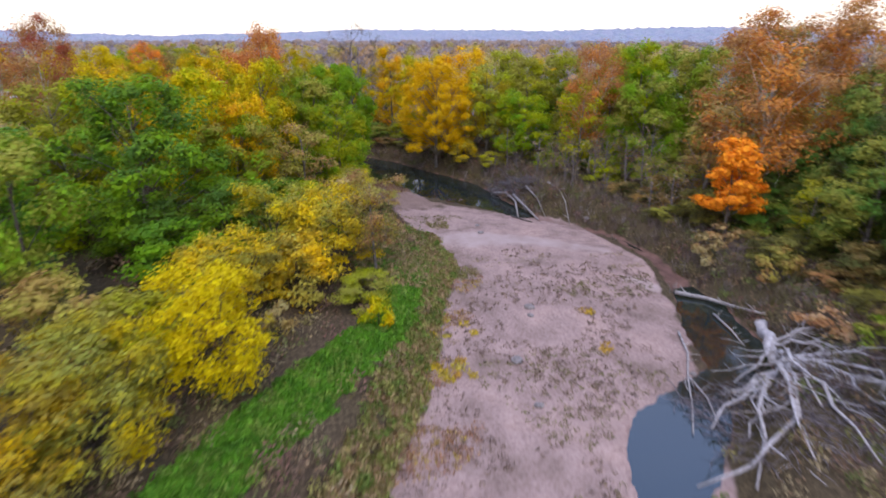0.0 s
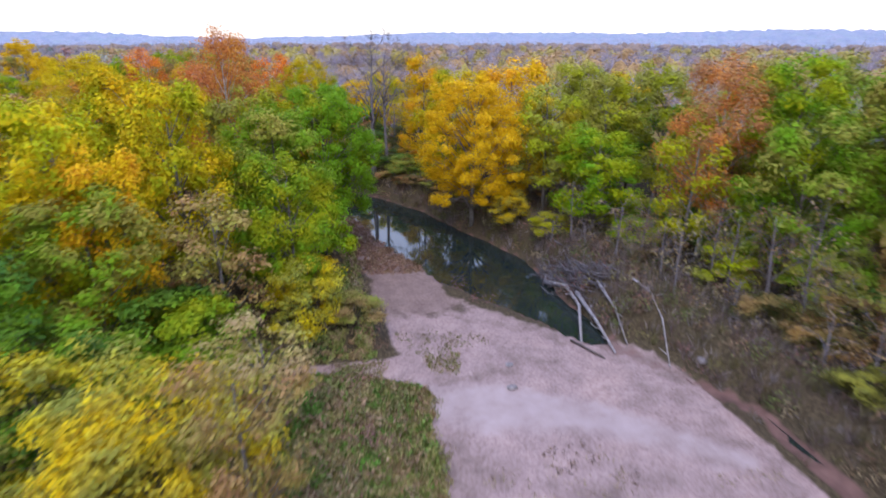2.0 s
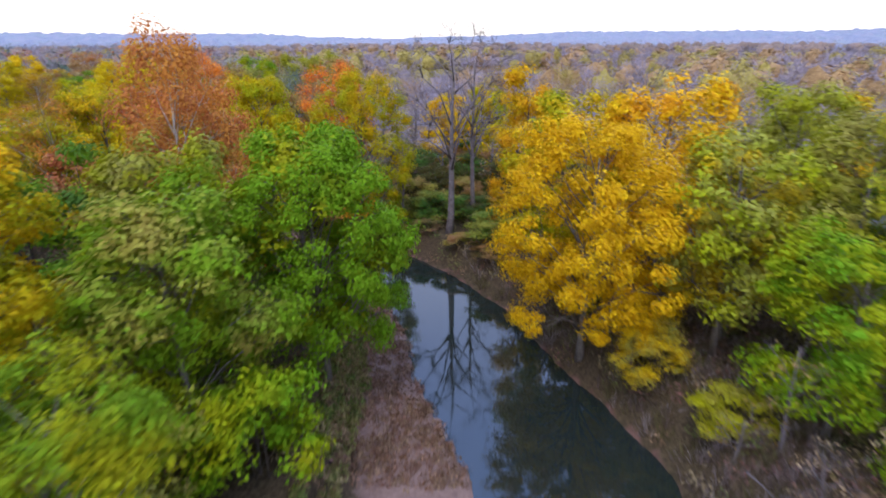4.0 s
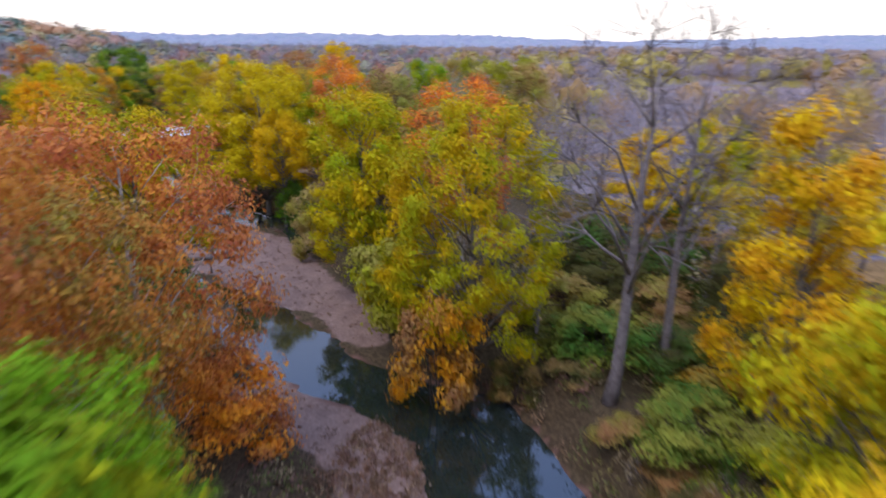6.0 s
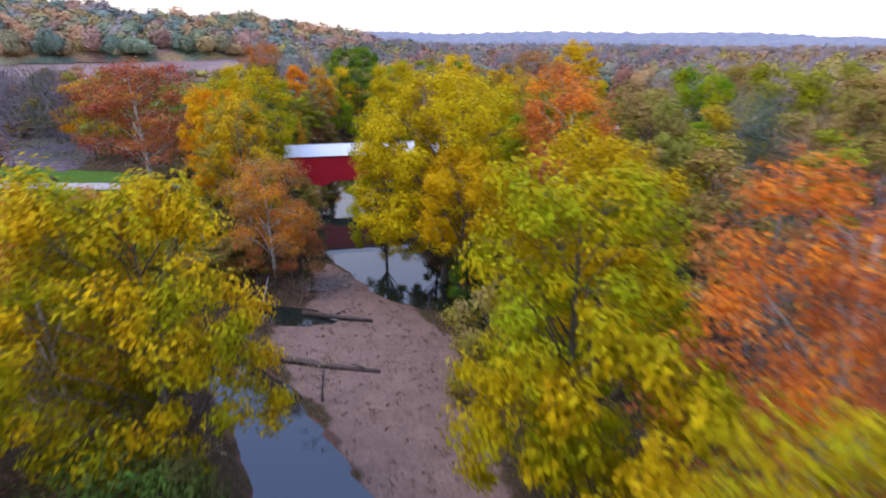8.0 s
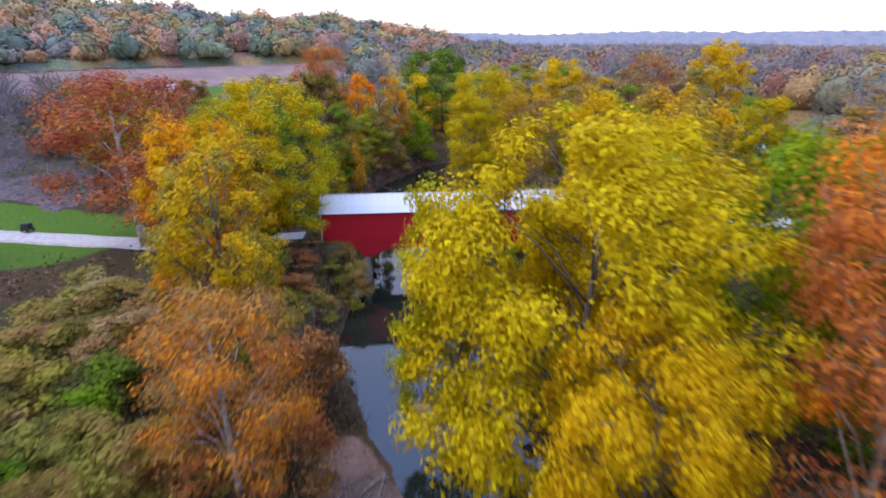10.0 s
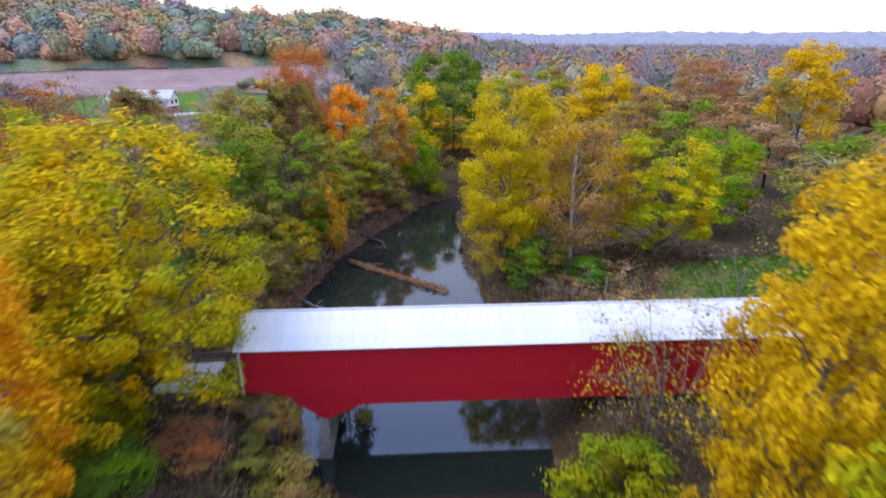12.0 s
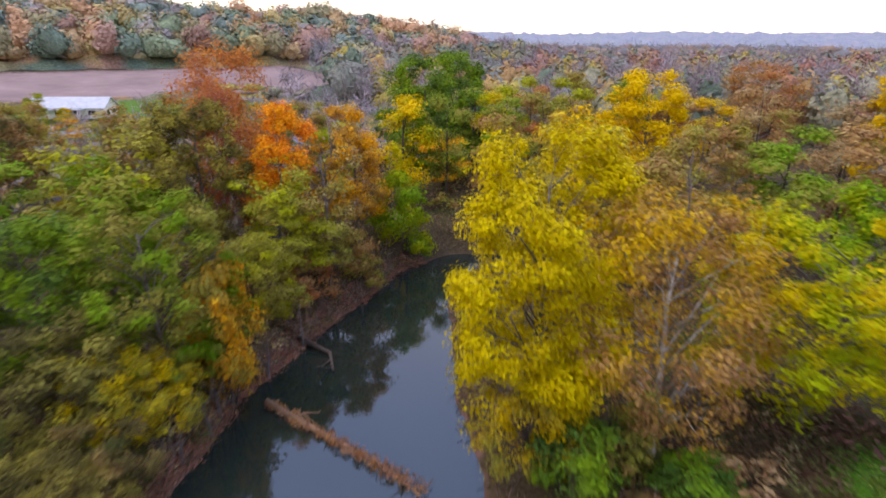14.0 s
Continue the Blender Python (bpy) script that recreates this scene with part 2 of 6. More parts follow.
        self.add([m @ p if m else p for p in v], [(0, 1, 3, 2), (4, 6, 7, 5), (0, 4, 5, 1), (2, 3, 7, 6), (0, 2, 6, 4), (1, 5, 7, 3)])

    def mesh(self, name, mat, smooth=False):
        me = bpy.data.meshes.new(name)
        verts = np.concatenate(self.verts) if self.verts else np.zeros((0, 3))
        me.from_pydata(verts.tolist(), [], self.faces)
        me.materials.append(mat)
        if smooth:
            me.polygons.foreach_set("use_smooth", [True] * len(me.polygons))
        me.update()
        return me


def leaf_mesh(name, mat, centres, normals, sizes, rng, hues=None, long=1.0):
    """One mesh of many small folded leaves."""
    n = len(centres)
    normals = normals / np.maximum(np.linalg.norm(normals, axis=1, keepdims=True), 1e-6)
    other = rng.normal(size=(n, 3))
    u = np.cross(normals, other)
    u /= np.maximum(np.linalg.norm(u, axis=1, keepdims=True), 1e-6)
    v = np.cross(normals, u)
    s = sizes[:, None]
    # a pointed leaf: stalk end, and the two sides of its blade bent up a little
    tri = np.stack([centres - u * s * 0.62 * long, centres + u * s * 0.42 * long - v * s * 0.36 + normals * s * 0.14, centres + u * s * 0.5 * long + v * s * 0.36], 1)
    me = bpy.data.meshes.new(name)
    me.vertices.add(3 * n)
    me.vertices.foreach_set("co", tri.reshape(-1))
    me.loops.add(3 * n)
    me.loops.foreach_set("vertex_index", np.arange(3 * n))
    me.polygons.add(n)
    me.polygons.foreach_set("loop_start", np.arange(0, 3 * n, 3))
    me.materials.append(mat)
    me.update(calc_edges=True)
    me.validate()
    if hues is not None:
        at = me.attributes.new("hue", "FLOAT_COLOR", "POINT")
        at.data.foreach_set("color", np.repeat(np.c_[hues, np.ones(n)], 3, 0).reshape(-1))
    return me


def part(name, me, parent, label="", kind=""):
    ob = new(name, me)
    ob.parent = parent
    return tagged(ob, label, kind=kind)


# ---- the lie of the land ----
def lattice(seed):
    return np.random.RandomState(seed).rand(256, 256)


GRAIN = [lattice(s) for s in (3, 4, 5)]


def soft_noise(x, y, size, which=0):
    """Smooth noise of about that size in metres, from -1 to 1."""
    x, y = np.asarray(x, float) / size + 57.3, np.asarray(y, float) / size + 91.7
    i, j = np.floor(x).astype(int), np.floor(y).astype(int)
    u, v = x - i, y - j
    u, v = u * u * (3 - 2 * u), v * v * (3 - 2 * v)
    g = GRAIN[which]
    at = lambda a, b: g[a % 256, b % 256]
    low = at(i, j) * (1 - u) + at(i + 1, j) * u
    high = at(i, j + 1) * (1 - u) + at(i + 1, j + 1) * u
    return 2 * (low * (1 - v) + high * v) - 1


def away(x, y, line):
    """Distance to a line of (x, y, radius), less the radius: below zero inside."""
    best = np.full(np.shape(x), 1e9)
    for (ax, ay, ar), (bx, by, br) in zip(line, line[1:]):
        dx, dy = bx - ax, by - ay
        t = np.clip(((x - ax) * dx + (y - ay) * dy) / (dx * dx + dy * dy + 1e-9), 0, 1)
        best = np.minimum(best, np.hypot(x - ax - t * dx, y - ay - t * dy) - ar - t * (br - ar))
    return best


def step(v, low, high):
    t = np.clip((np.asarray(v, float) - low) / (high - low), 0, 1)
    return t * t * (3 - 2 * t)


# water: x, y, half width, downstream
CREEK = [(-22, -90, 3), (-13, -71, 2.4), (-5, -58.5, 2.1), (-0.9, -54, 3.5), (6.7, -48.8, 2.2), (10, -48, 1.7), (13.2, -46.8, 2.8), (16.5, -41, 3.3), (20, -34, 2.4), (21, -30, 1.2), (25, -19, 0.25), (25.5, -9, 0.3), (21, 0, 0.5), (17, 7, 1.2),
         (13, 20, 4.6), (10, 31, 7.2), (4, 47, 7.2), (1, 58, 6.2), (-5, 70, 5.2), (-12, 78, 4.6), (-20, 79, 3.4), (-28, 80.5, 3.2), (-34, 82.5, 4.4),
         (-43, 86, 4.6), (-53, 90, 3.2), (-62, 92, 2.6), (-72, 92, 2.4), (-78, 95.5, 2.6), (-79, 100.5, 2.6), (-74, 104.5, 1.8), (-71, 106, 0.6)]
POND = [(-51, 110, 1.2), (-57, 116, 1.6), (-63, 119.5, 2.2), (-72, 120, 5), (-84, 123.5, 6.5), (-97, 130, 9), (-108, 139, 9.5), (-123.5, 147.6, 11.6), (-137.6, 153, 11.6), (-148.3, 160.3, 9.6), (-160, 172, 6.5), (-170, 182.5, 3.6), (-171.5, 190, 3), (-167, 201, 3), (-158, 214, 3.4), (-150, 240, 3.4)]
SAND = [(-22, -80, 13), (-19, -66, 13), (-8, -48, 13), (0, -33, 14.5), (8, -17, 14.5), (9, -4, 14), (3, 9, 8.5), (-2, 20, 5), (-2, 29, 4.5), (-6, 47, 3.6), (-9, 60, 3)]
SPIT = [(-15, 5.0, 1.3), (-10, 4.2, 1.9), (-5, 3.4, 2.4), (0, 2, 3)]
BAR = [(-27, 88, 2.6), (-36, 93.5, 3.6), (-48, 98.5, 6), (-59, 104.5, 9), (-67, 106, 9), (-76, 112, 4), (-86, 115, 2)]
LEFT_BAR = [(-10, 64, 3), (-20, 72, 4), (-32, 75, 2.6)]
GRASS = [(-42, -58, 2.5), (-35, -48, 2.6), (-27, -40, 2.5), (-20, -33, 2.2), (-11, -17, 1.5)]
LAWN = [(-215, 45, 16), (-190, 72, 14), (-152, 100, 12)]
LAWN_FAR_SIDE = [(-110, 175, 3.5), (-111.5, 184, 7), (-107, 196, 6.5)]
HOUSE_LAWN = [(-300, 104, 26), (-307, 150, 28), (-298, 190, 22)]
ROAD = [(-300, -20), (-220, 40), (-180, 74), (-164.5, 88.5), (-157, 95.5), (-148, 103.5), (-140, 110), (-131.5, 117.5), (-125.5, 124.5), (-121.6, 130.4)]
ROAD_ON = [(-92.5, 176.1), (-87.5, 186), (-87, 200), (-95, 222), (-108, 243), (-126, 262), (-143, 289), (-170, 330)]
FIELDS = [((0, 350), 70), ((45, 405), 80)] + [((-100 - 277 * math.sin(math.radians(a)), 130 + 277 * math.cos(math.radians(a))), 37) for a in range(70, 106, 3)]


def line_of(road, r):
    return [(x, y, r) for x, y in road]


def hills(x, y):
    """Rise of the land over the valley floor: a field that slopes up to a wooded hillside, and low ridges far off."""
    r = np.hypot(x + 100, y - 130)
    az = np.degrees(np.arctan2(-(x + 100), y - 130))
    slope = np.clip((r - 145) / 165, 0, 1) * 15 * step(az, 50, 68) * (1 - step(az, 112, 140))
    wooded = np.interp(az, (43, 46, 49, 54, 75, 82, 90, 112, 140), (0, 5, 10, 14, 16, 22, 26, 26, 0)) * step(r, 318, 430) * (1 - 0.8 * step(r, 560, 900))
    far = step(r, 1300, 2300) * (24 + 15 * soft_noise(x, y, 900, 1) + 9 * soft_noise(x, y, 330, 2))
    return np.maximum(slope * (1 - step(r, 700, 1300)) + wooded * (1 + 0.12 * soft_noise(x, y, 70, 2)), far)


def lie(x, y):
    """Height of the ground, and how far each place is from the water and from the bars."""
    x, y = np.asarray(x, float), np.asarray(y, float)
    ragged = 0.7 * soft_noise(x, y, 5) + 0.35 * soft_noise(x, y, 1.7, 1)
    wet = np.minimum(away(x, y, CREEK), away(x, y, POND)) + ragged * 0.6
    sand = np.minimum(away(x, y, SAND), away(x, y, SPIT)) + ragged
    bar = np.minimum(away(x, y, BAR), away(x, y, LEFT_BAR)) + ragged
    low = np.minimum(sand, bar)
    shore = 0.06 + np.minimum(0.055 * np.maximum(wet, 0), 0.9) + 0.06 * soft_noise(x, y, 3, 2)
    plain = 3.6 + 0.5 * soft_noise(x, y, 26) + 0.25 * soft_noise(x, y, 6, 1) + hills(x, y)
    ramp_up = np.maximum(step(-away(x, y, [(-140, 110, 3), (-121.6, 130.4, 8)]), -6, 1) * step(away(x, y, [(-121, 131, 0), (-120.9, 131, 0)]), 26, 2),
                         step(-away(x, y, [(-92.5, 176.1, 8), (-87, 195, 4)]), -6, 1) * step(away(x, y, [(-92, 177, 0), (-92, 176.9, 0)]), 26, 2))
    plain = plain + (5.75 - plain) * ramp_up
    bank = np.minimum(low, wet - 0.4)
    z = shore + (plain - shore) * step(bank, 0.0, 5.0)
    z = np.where(wet < 0.3, np.maximum(-1.2, -0.05 + 0.3 * (wet - 0.3)), z)
    # the creek runs thin over mud beside the sand bar
    silt = np.minimum(away(x, y, [(22.5, -25, 3.2), (19.5, -15, 4), (16, -3, 4), (14.5, 3, 3.5)]), away(x, y, [(22, -27, 2), (25, -19, 2.4), (25.5, -9, 2.4), (21.5, -1, 2.4), (18, 4.5, 1.6)]))
    z = np.where(silt < 0.8, np.maximum(z, 0.05 * soft_noise(x, y, 4, 1) + 0.03 - 0.35 * np.maximum(silt, 0)), z)
    return z, wet, sand, bar


def ground_at(x, y):
    return float(lie(np.array([x]), np.array([y]))[0][0])


def spread(lo, hi, pitch, reach, grow=1.14):
    core = list(np.arange(lo, hi + pitch, pitch))
    out, at, d = [], hi, pitch
    while at < hi + reach:
        d *= grow
        at += d
        out.append(at)
    left = [lo - (v - hi) for v in out][::-1]
    return np.array(left + core + out)


def build_ground():
    xs, ys = spread(-190, 50, 1.1, 4200), spread(-88, 206, 1.1, 4200)
    gx, gy = np.meshgrid(xs, ys)
    z, wet, sand, bar = lie(gx, gy)
    nx, ny = len(xs), len(ys)
    me = bpy.data.meshes.new("ground")
    me.vertices.add(nx * ny)
    me.vertices.foreach_set("co", np.stack([gx, gy, z], -1).reshape(-1))
    a = (np.arange(ny - 1)[:, None] * nx + np.arange(nx - 1)).reshape(-1)
    quads = np.stack([a, a + 1, a + nx + 1, a + nx], 1)
    me.loops.add(quads.size)
    me.loops.foreach_set("vertex_index", quads.reshape(-1))
    me.polygons.add(len(quads))
    me.polygons.foreach_set("loop_start", np.arange(0, quads.size, 4))
    me.polygons.foreach_set("use_smooth", np.ones(len(quads), bool))
    me.update(calc_edges=True)
    f_sand, f_bar = step(-sand, -0.8, 0.8), step(-bar, -0.8, 0.8)
    f_sand = np.maximum(f_sand * (1 - step(-away(gx, gy, [(-1, 23, 7), (-9, 60, 7)]), -7, 6)), 0)
    f_bar = np.maximum(f_bar, step(-sand, -0.8, 0.8) * (1 - f_sand))
    grass = step(-away(gx, gy, GRASS), -1.6, 1.2)
    for patch in (LAWN, LAWN_FAR_SIDE, HOUSE_LAWN):
        grass = np.maximum(grass, step(-away(gx, gy, patch), -3, 2))
    soil = np.zeros_like(grass)
    for (cx, cy), r in FIELDS:
        soil = np.maximum(soil, step(r - np.hypot(gx - cx, gy - cy), -8, 8))
    mud = step(0.9 - wet, 0, 0.8) * 0.9
    mud = np.where(sand < 0, mud * 0.55, mud)
    # smooth washed sand across the upper bar, and wheel tracks over it
    pale = 0.7 * step(-away(gx, gy, [(-9, -0.5, 2.6), (0, -3.5, 4.2), (9, -6.5, 3.4), (19, -14, 2.2)]), -3.0, 3.0)
    pale = np.maximum(pale, step(-away(gx, gy, [(16.6, -24.5, 1.2), (17.8, -28, 1.3)]), -0.6, 0.6))
    one = np.ones(nx * ny)
    for name, bands in (("kinds", (f_sand, f_bar, grass)), ("more", (soil, mud, pale))):
        at = me.attributes.new(name, "FLOAT_COLOR", "POINT")
        at.data.foreach_set("color", np.stack([b.reshape(-1) for b in bands] + [one], 1).reshape(-1))
    me.materials.append(GROUND)
    tagged(new("ground", me), "creek valley floor of leaf litter, pale sand bars and grass", "ground", kind="structure")


build_ground()

pool = Pile()
pool.add([(-260, -120, 0), (60, -120, 0), (60, 260, 0), (-260, 260, 0)], [(0, 1, 2, 3)])
tagged(new("water", pool.mesh("water", WATER)), "still dark green creek water reflecting the sky", "water", kind="structure")


def ribbon(name, road, half, label):
    """A road that lies on the ground, cambered, with edges that go down into it."""
    pts = []
    for (ax, ay), (bx, by) in zip(road, road[1:]):
        n = max(2, int(math.hypot(bx - ax, by - ay) / 2.5))
        pts += [(ax + (bx - ax) * k / n, ay + (by - ay) * k / n) for k in range(n)]
    pts.append(road[-1])
    for _ in range(6):
        pts = [pts[0]] + [((a[0] + 2 * b[0] + c[0]) / 4, (a[1] + 2 * b[1] + c[1]) / 4) for a, b, c in zip(pts, pts[1:], pts[2:])] + [pts[-1]]
    verts, faces, across = [], [], (-1.05, -1, -0.5, 0, 0.5, 1, 1.05)
    for i, (x, y) in enumerate(pts):
        a, b = pts[max(i - 1, 0)], pts[min(i + 1, len(pts) - 1)]
        d = math.hypot(b[0] - a[0], b[1] - a[1])
        nx, ny = -(b[1] - a[1]) / d, (b[0] - a[0]) / d
        top = max(ground_at(x + nx * k * half, y + ny * k * half) for k in (-1, -0.5, 0, 0.5, 1)) + 0.12
        for k in across:
            w = half * k * (1 + 0.04 * math.sin(i * 1.7 + k))
            verts.append((x + nx * w, y + ny * w, top - 0.05 * abs(k) - (0.7 if abs(k) > 1 else 0)))
    m = len(across)
    for i in range(len(pts) - 1):
        faces += [(i * m + k, i * m + k + 1, i * m + m + k + 1, i * m + m + k) for k in range(m - 1)]
    p = Pile()
    p.add(verts, faces)
    tagged(new(name, p.mesh(name, PALE_ROAD, True)), label, "road", kind="structure")


ribbon("road", ROAD, 2.3, "pale gravel road leading up to the covered bridge")
ribbon("road_far_side", ROAD_ON, 2.3, "pale gravel road leaving the covered bridge")


# ---- the covered bridge ----
AXIS = math.degrees(math.atan2(0.845, 0.535))
BRIDGE = pose(-118.7, 128.7, 0, 0, 0, AXIS)  # x along the bridge, y across it, away from the road's first bend
LONG, WIDE, EAVE, RIDGE = 54.0, 6.2, 10.0, 11.8


def underside(s):
    """Lower edge of the siding: it follows the arches down to the abutments."""
    s = min(s, LONG - s)
    if s < 2.5:
        return 6.0
    if s < 6.1:
        return 6.0 + (3.45 - 6.0) * (s - 2.5) / 3.6
    if s < 9.1:
        return 3.45 + 1.35 * (s - 6.1) / 3.0
    return 4.78


def build_bridge():
    rng = np.random.RandomState(11)
    bridge = new("covered_bridge")
    bridge.matrix_basis = BRIDGE
    tagged(bridge, "long red wooden covered bridge with a pale metal roof", "bridge")

    def bit(name, pile, mat, label="", parent=bridge):
        return part(name, pile.mesh(name, mat), parent, label)

    # boards of the same length share one shape; those over the arches are cut to fit
    shapes = {}
    for y0 in (0.35, WIDE - 0.35):
        out = -1 if y0 < 1 else 1
        wall = new("side_wall")
        wall.parent = bridge
        tagged(wall, "red painted vertical board siding")
        p, step_w, k = Pile(), LONG / 165, 0
        while k < 165:
            a, b = k * step_w, (k + 1) * step_w
            lo_a, lo_b = underside(a), underside(b)
            form = (out, round(lo_a, 3), round(lo_b, 3), k % 3 if lo_a == lo_b else k)
            d, slip = 0.03 + 0.006 * (k * 7 % 5) / 2, 0.012 * (k * 11 % 4)
            w = step_w - 0.012
            verts = [(0, 0, lo_a + slip), (w, 0, lo_b + slip), (w, 0, EAVE - 0.02), (0, 0, EAVE - 0.02)]
            verts += [(v[0], out * d, v[2]) for v in verts]
            faces = [(4, 5, 6, 7), (0, 3, 2, 1), (0, 1, 5, 4), (1, 2, 6, 5), (2, 3, 7, 6), (3, 0, 4, 7)]
            if out < 0:
                if form not in shapes:
                    q = Pile()
                    q.add(verts, faces)
                    shapes[form] = q.mesh("board", RED)
                part("board", shapes[form], wall).location = (a + 0.006, y0, 0)
            else:
                p.add([(v[0] + a + 0.006, v[1] + y0, v[2]) for v in verts], faces)
            k += 1
        if out > 0:
            part("boards", p.mesh("boards", RED), wall, kind="stuff")
        back = Pile()
        for i in range(27):
            x0 = i * 2.0
            back.box((x0 + 0.02, min(y0 - out * 0.12, y0 - out * 0.02), max(underside(x0), underside(x0 + 2)) + 0.1), (x0 + 1.98, max(y0 - out * 0.12, y0 - out * 0.02), EAVE - 0.1))
        bit("truss", back, TIMBER, "dark timber truss behind the boards")
        e = Pile()
        ye = 0.12 if y0 < 1 else WIDE - 0.12
        e.box((-0.1, ye - 0.06, EAVE - 0.16), (LONG + 0.1, ye + 0.06, EAVE + 0.0))
        bit("eave_board", e, DARK_PAINT, "dark board under the eave")
    deck = Pile()
    for i in range(90):
        deck.box((i * 0.6 + 0.01, 0.5, 5.7), (i * 0.6 + 0.59, WIDE - 0.5, 5.82))
    bit("deck", deck, TIMBER, "plank deck")
    beams = Pile()
    for i in range(18):
        beams.box((1.4 + i * 3.0, 0.5, 5.35), (1.7 + i * 3.0, WIDE - 0.5, 5.69))
    for y0 in (1.2, 3.1, 5.0):
        beams.box((1.0, y0 - 0.12, 5.05), (LONG - 1.0, y0 + 0.12, 5.34))
    bit("floor_beams", beams, TIMBER)
    for x0, face in ((0.0, -1), (LONG, 1)):
        portal = Pile()
        x1 = x0 + face * 0.06
        lo, hi = min(x0, x1), max(x0, x1)
        portal.box((lo, 0.35, 5.9), (hi, 0.95, EAVE - 0.02))
        portal.box((lo, WIDE - 0.95, 5.9), (hi, WIDE - 0.35, EAVE - 0.02))
        portal.box((lo, 0.95, 9.3), (hi, WIDE - 0.95, EAVE - 0.02))
        portal.add([(lo, 0.4, EAVE), (lo, WIDE - 0.4, EAVE), (lo, WIDE / 2, RIDGE - 0.15), (hi, 0.4, EAVE), (hi, WIDE - 0.4, EAVE), (hi, WIDE / 2, RIDGE - 0.15)],
                   [(0, 2, 1), (3, 4, 5), (0, 1, 4, 3), (1, 2, 5, 4), (2, 0, 3, 5)])
        bit("portal", portal, WHITE_PAINT, "white painted end wall with an open doorway")
        for y0 in (0.28, WIDE - 0.28):
            trim = Pile()
            trim.box((min(x0, x0 + face * 0.1) - 0.04, y0 - 0.06, 5.9), (max(x0, x0 + face * 0.1) + 0.04, y0 + 0.06, EAVE - 0.17))
            bit("corner_trim", trim, WHITE_PAINT)
    # roof sheets: one shape for each slope, shared by all of that slope
    rise, half = RIDGE - EAVE, WIDE / 2
    for side in (0, 1):
        def across(f, lift):
            y = f * half if side == 0 else WIDE - f * half
            return y, EAVE + rise * f + lift
        p = Pile()
        prof = [(0.0, 0.0), (0.02, 0.022), (0.05, 0.0), (0.895, 0.0)]
        verts = []
        for f in (-0.02, 0.5, 1.0):
            for x, lift in prof:
                y, z = across(f, lift)
                verts.append((x, y, z + 0.03))
        verts += [(v[0], v[1], v[2] - 0.035) for v in verts]
        faces = []
        for r in range(2):
            for c in range(3):
                q = (r * 4 + c, r * 4 + c + 1, r * 4 + c + 5, r * 4 + c + 4)
                faces += [q if side == 0 else q[::-1], tuple(i + 12 for i in q)]
        faces.append((0, 1, 2, 3, 15, 14, 13, 12))
        p.add(verts, faces)
        me = p.mesh("roof_sheet", ROOF)
        count = int((LONG + 0.5) / 0.88) + 1
        for i in range(count):
            part("roof_sheet", me, bridge).location = (-0.35 + i * 0.885, 0, 0)
    cap = Pile()
    cap.tube([(-0.35, half, RIDGE + 0.03), (LONG + 0.35, half, RIDGE + 0.03)], [0.1, 0.1], 8)
    bit("ridge_cap", cap, ROOF)
    for f0, f1 in ((-0.6, 5.4), (LONG - 5.4, LONG + 0.6)):
        ab = Pile()
        ab.box((f0 - 1.2, -0.2, -1.5), (f0 + 3.0 if f0 < 0 else f1 - 3.0, WIDE + 0.2, 5.3)) if f0 < 0 else ab.box((f1 - 3.0, -0.2, -1.5), (f1 + 1.2, WIDE + 0.2, 5.3))
        bit("abutment", ab, CONCRETE, "grey weathered concrete abutment")
        pier = Pile()
        c = 5.9 if f0 < 0 else LONG - 5.9
        pier.add([(c - 0.6, -0.3, -1.5), (c + 0.6, -0.3, -1.5), (c + 0.6, WIDE + 0.3, -1.5), (c - 0.6, WIDE + 0.3, -1.5), (c - 0.35, 0.3, 3.6), (c + 0.35, 0.3, 3.6), (c + 0.35, WIDE - 0.3, 3.6), (c - 0.35, WIDE - 0.3, 3.6)],
                 [(0, 1, 5, 4), (1, 2, 6, 5), (2, 3, 7, 6), (3, 0, 4, 7), (4, 5, 6, 7)])
        bit("pier", pier, CONCRETE)
    for a, b, y0 in ((-11.0, -0.4, 0.1), (-11.0, -0.4, WIDE - 0.1)):
        rail = new("guard_rail")
        rail.matrix_basis = BRIDGE
        tagged(rail, "weathered timber guard rail beside the bridge approach", "guard rail")
        for k in range(5):
            x = a + (b - a) * k / 4
            post = Pile()
            post.box((x - 0.09, y0 - 0.09, 4.2), (x + 0.09, y0 + 0.09, 6.65))
            part("post", post.mesh("post", TIMBER), rail)
        for z in (6.2, 6.5):
            beam = Pile()
            beam.box((a - 0.2, y0 - 0.05 - 0.14, z - 0.1), (b, y0 + 0.05 - 0.14, z + 0.1))
            part("rail", beam.mesh("rail", TIMBER), rail)


build_bridge()


# ---- trees ----
def crown_shape(kind, u):
    if kind == "cone":
        return (1 - u) ** 0.75 * (0.55 + 0.45 * min(1, u * 5))
    if kind == "tall":
        return math.sin(math.pi * min(1, 0.12 + 0.88 * u) ** 0.9) ** 0.55
    if kind == "vase":
        return 0.45 + 0.55 * math.sin(math.pi * u ** 1.25) ** 0.7 if u < 0.97 else 0.4
    return math.sin(math.pi * (0.08 + 0.9 * u) ** 0.85) ** 0.5


def grow(seed, height, radius, low, clumps, leaves, leaf, kind="round", fill=0.3, stems=1, twigs=0, spread_leaf=1.0, girth=1.0, flat=0.66):
    """Wood and leaves of one tree, standing at the origin."""
    rng = np.random.RandomState(seed)
    wood, limbs = Pile(), []
    base = low * height
    lobes = rng.uniform(0, 6.28, 3)
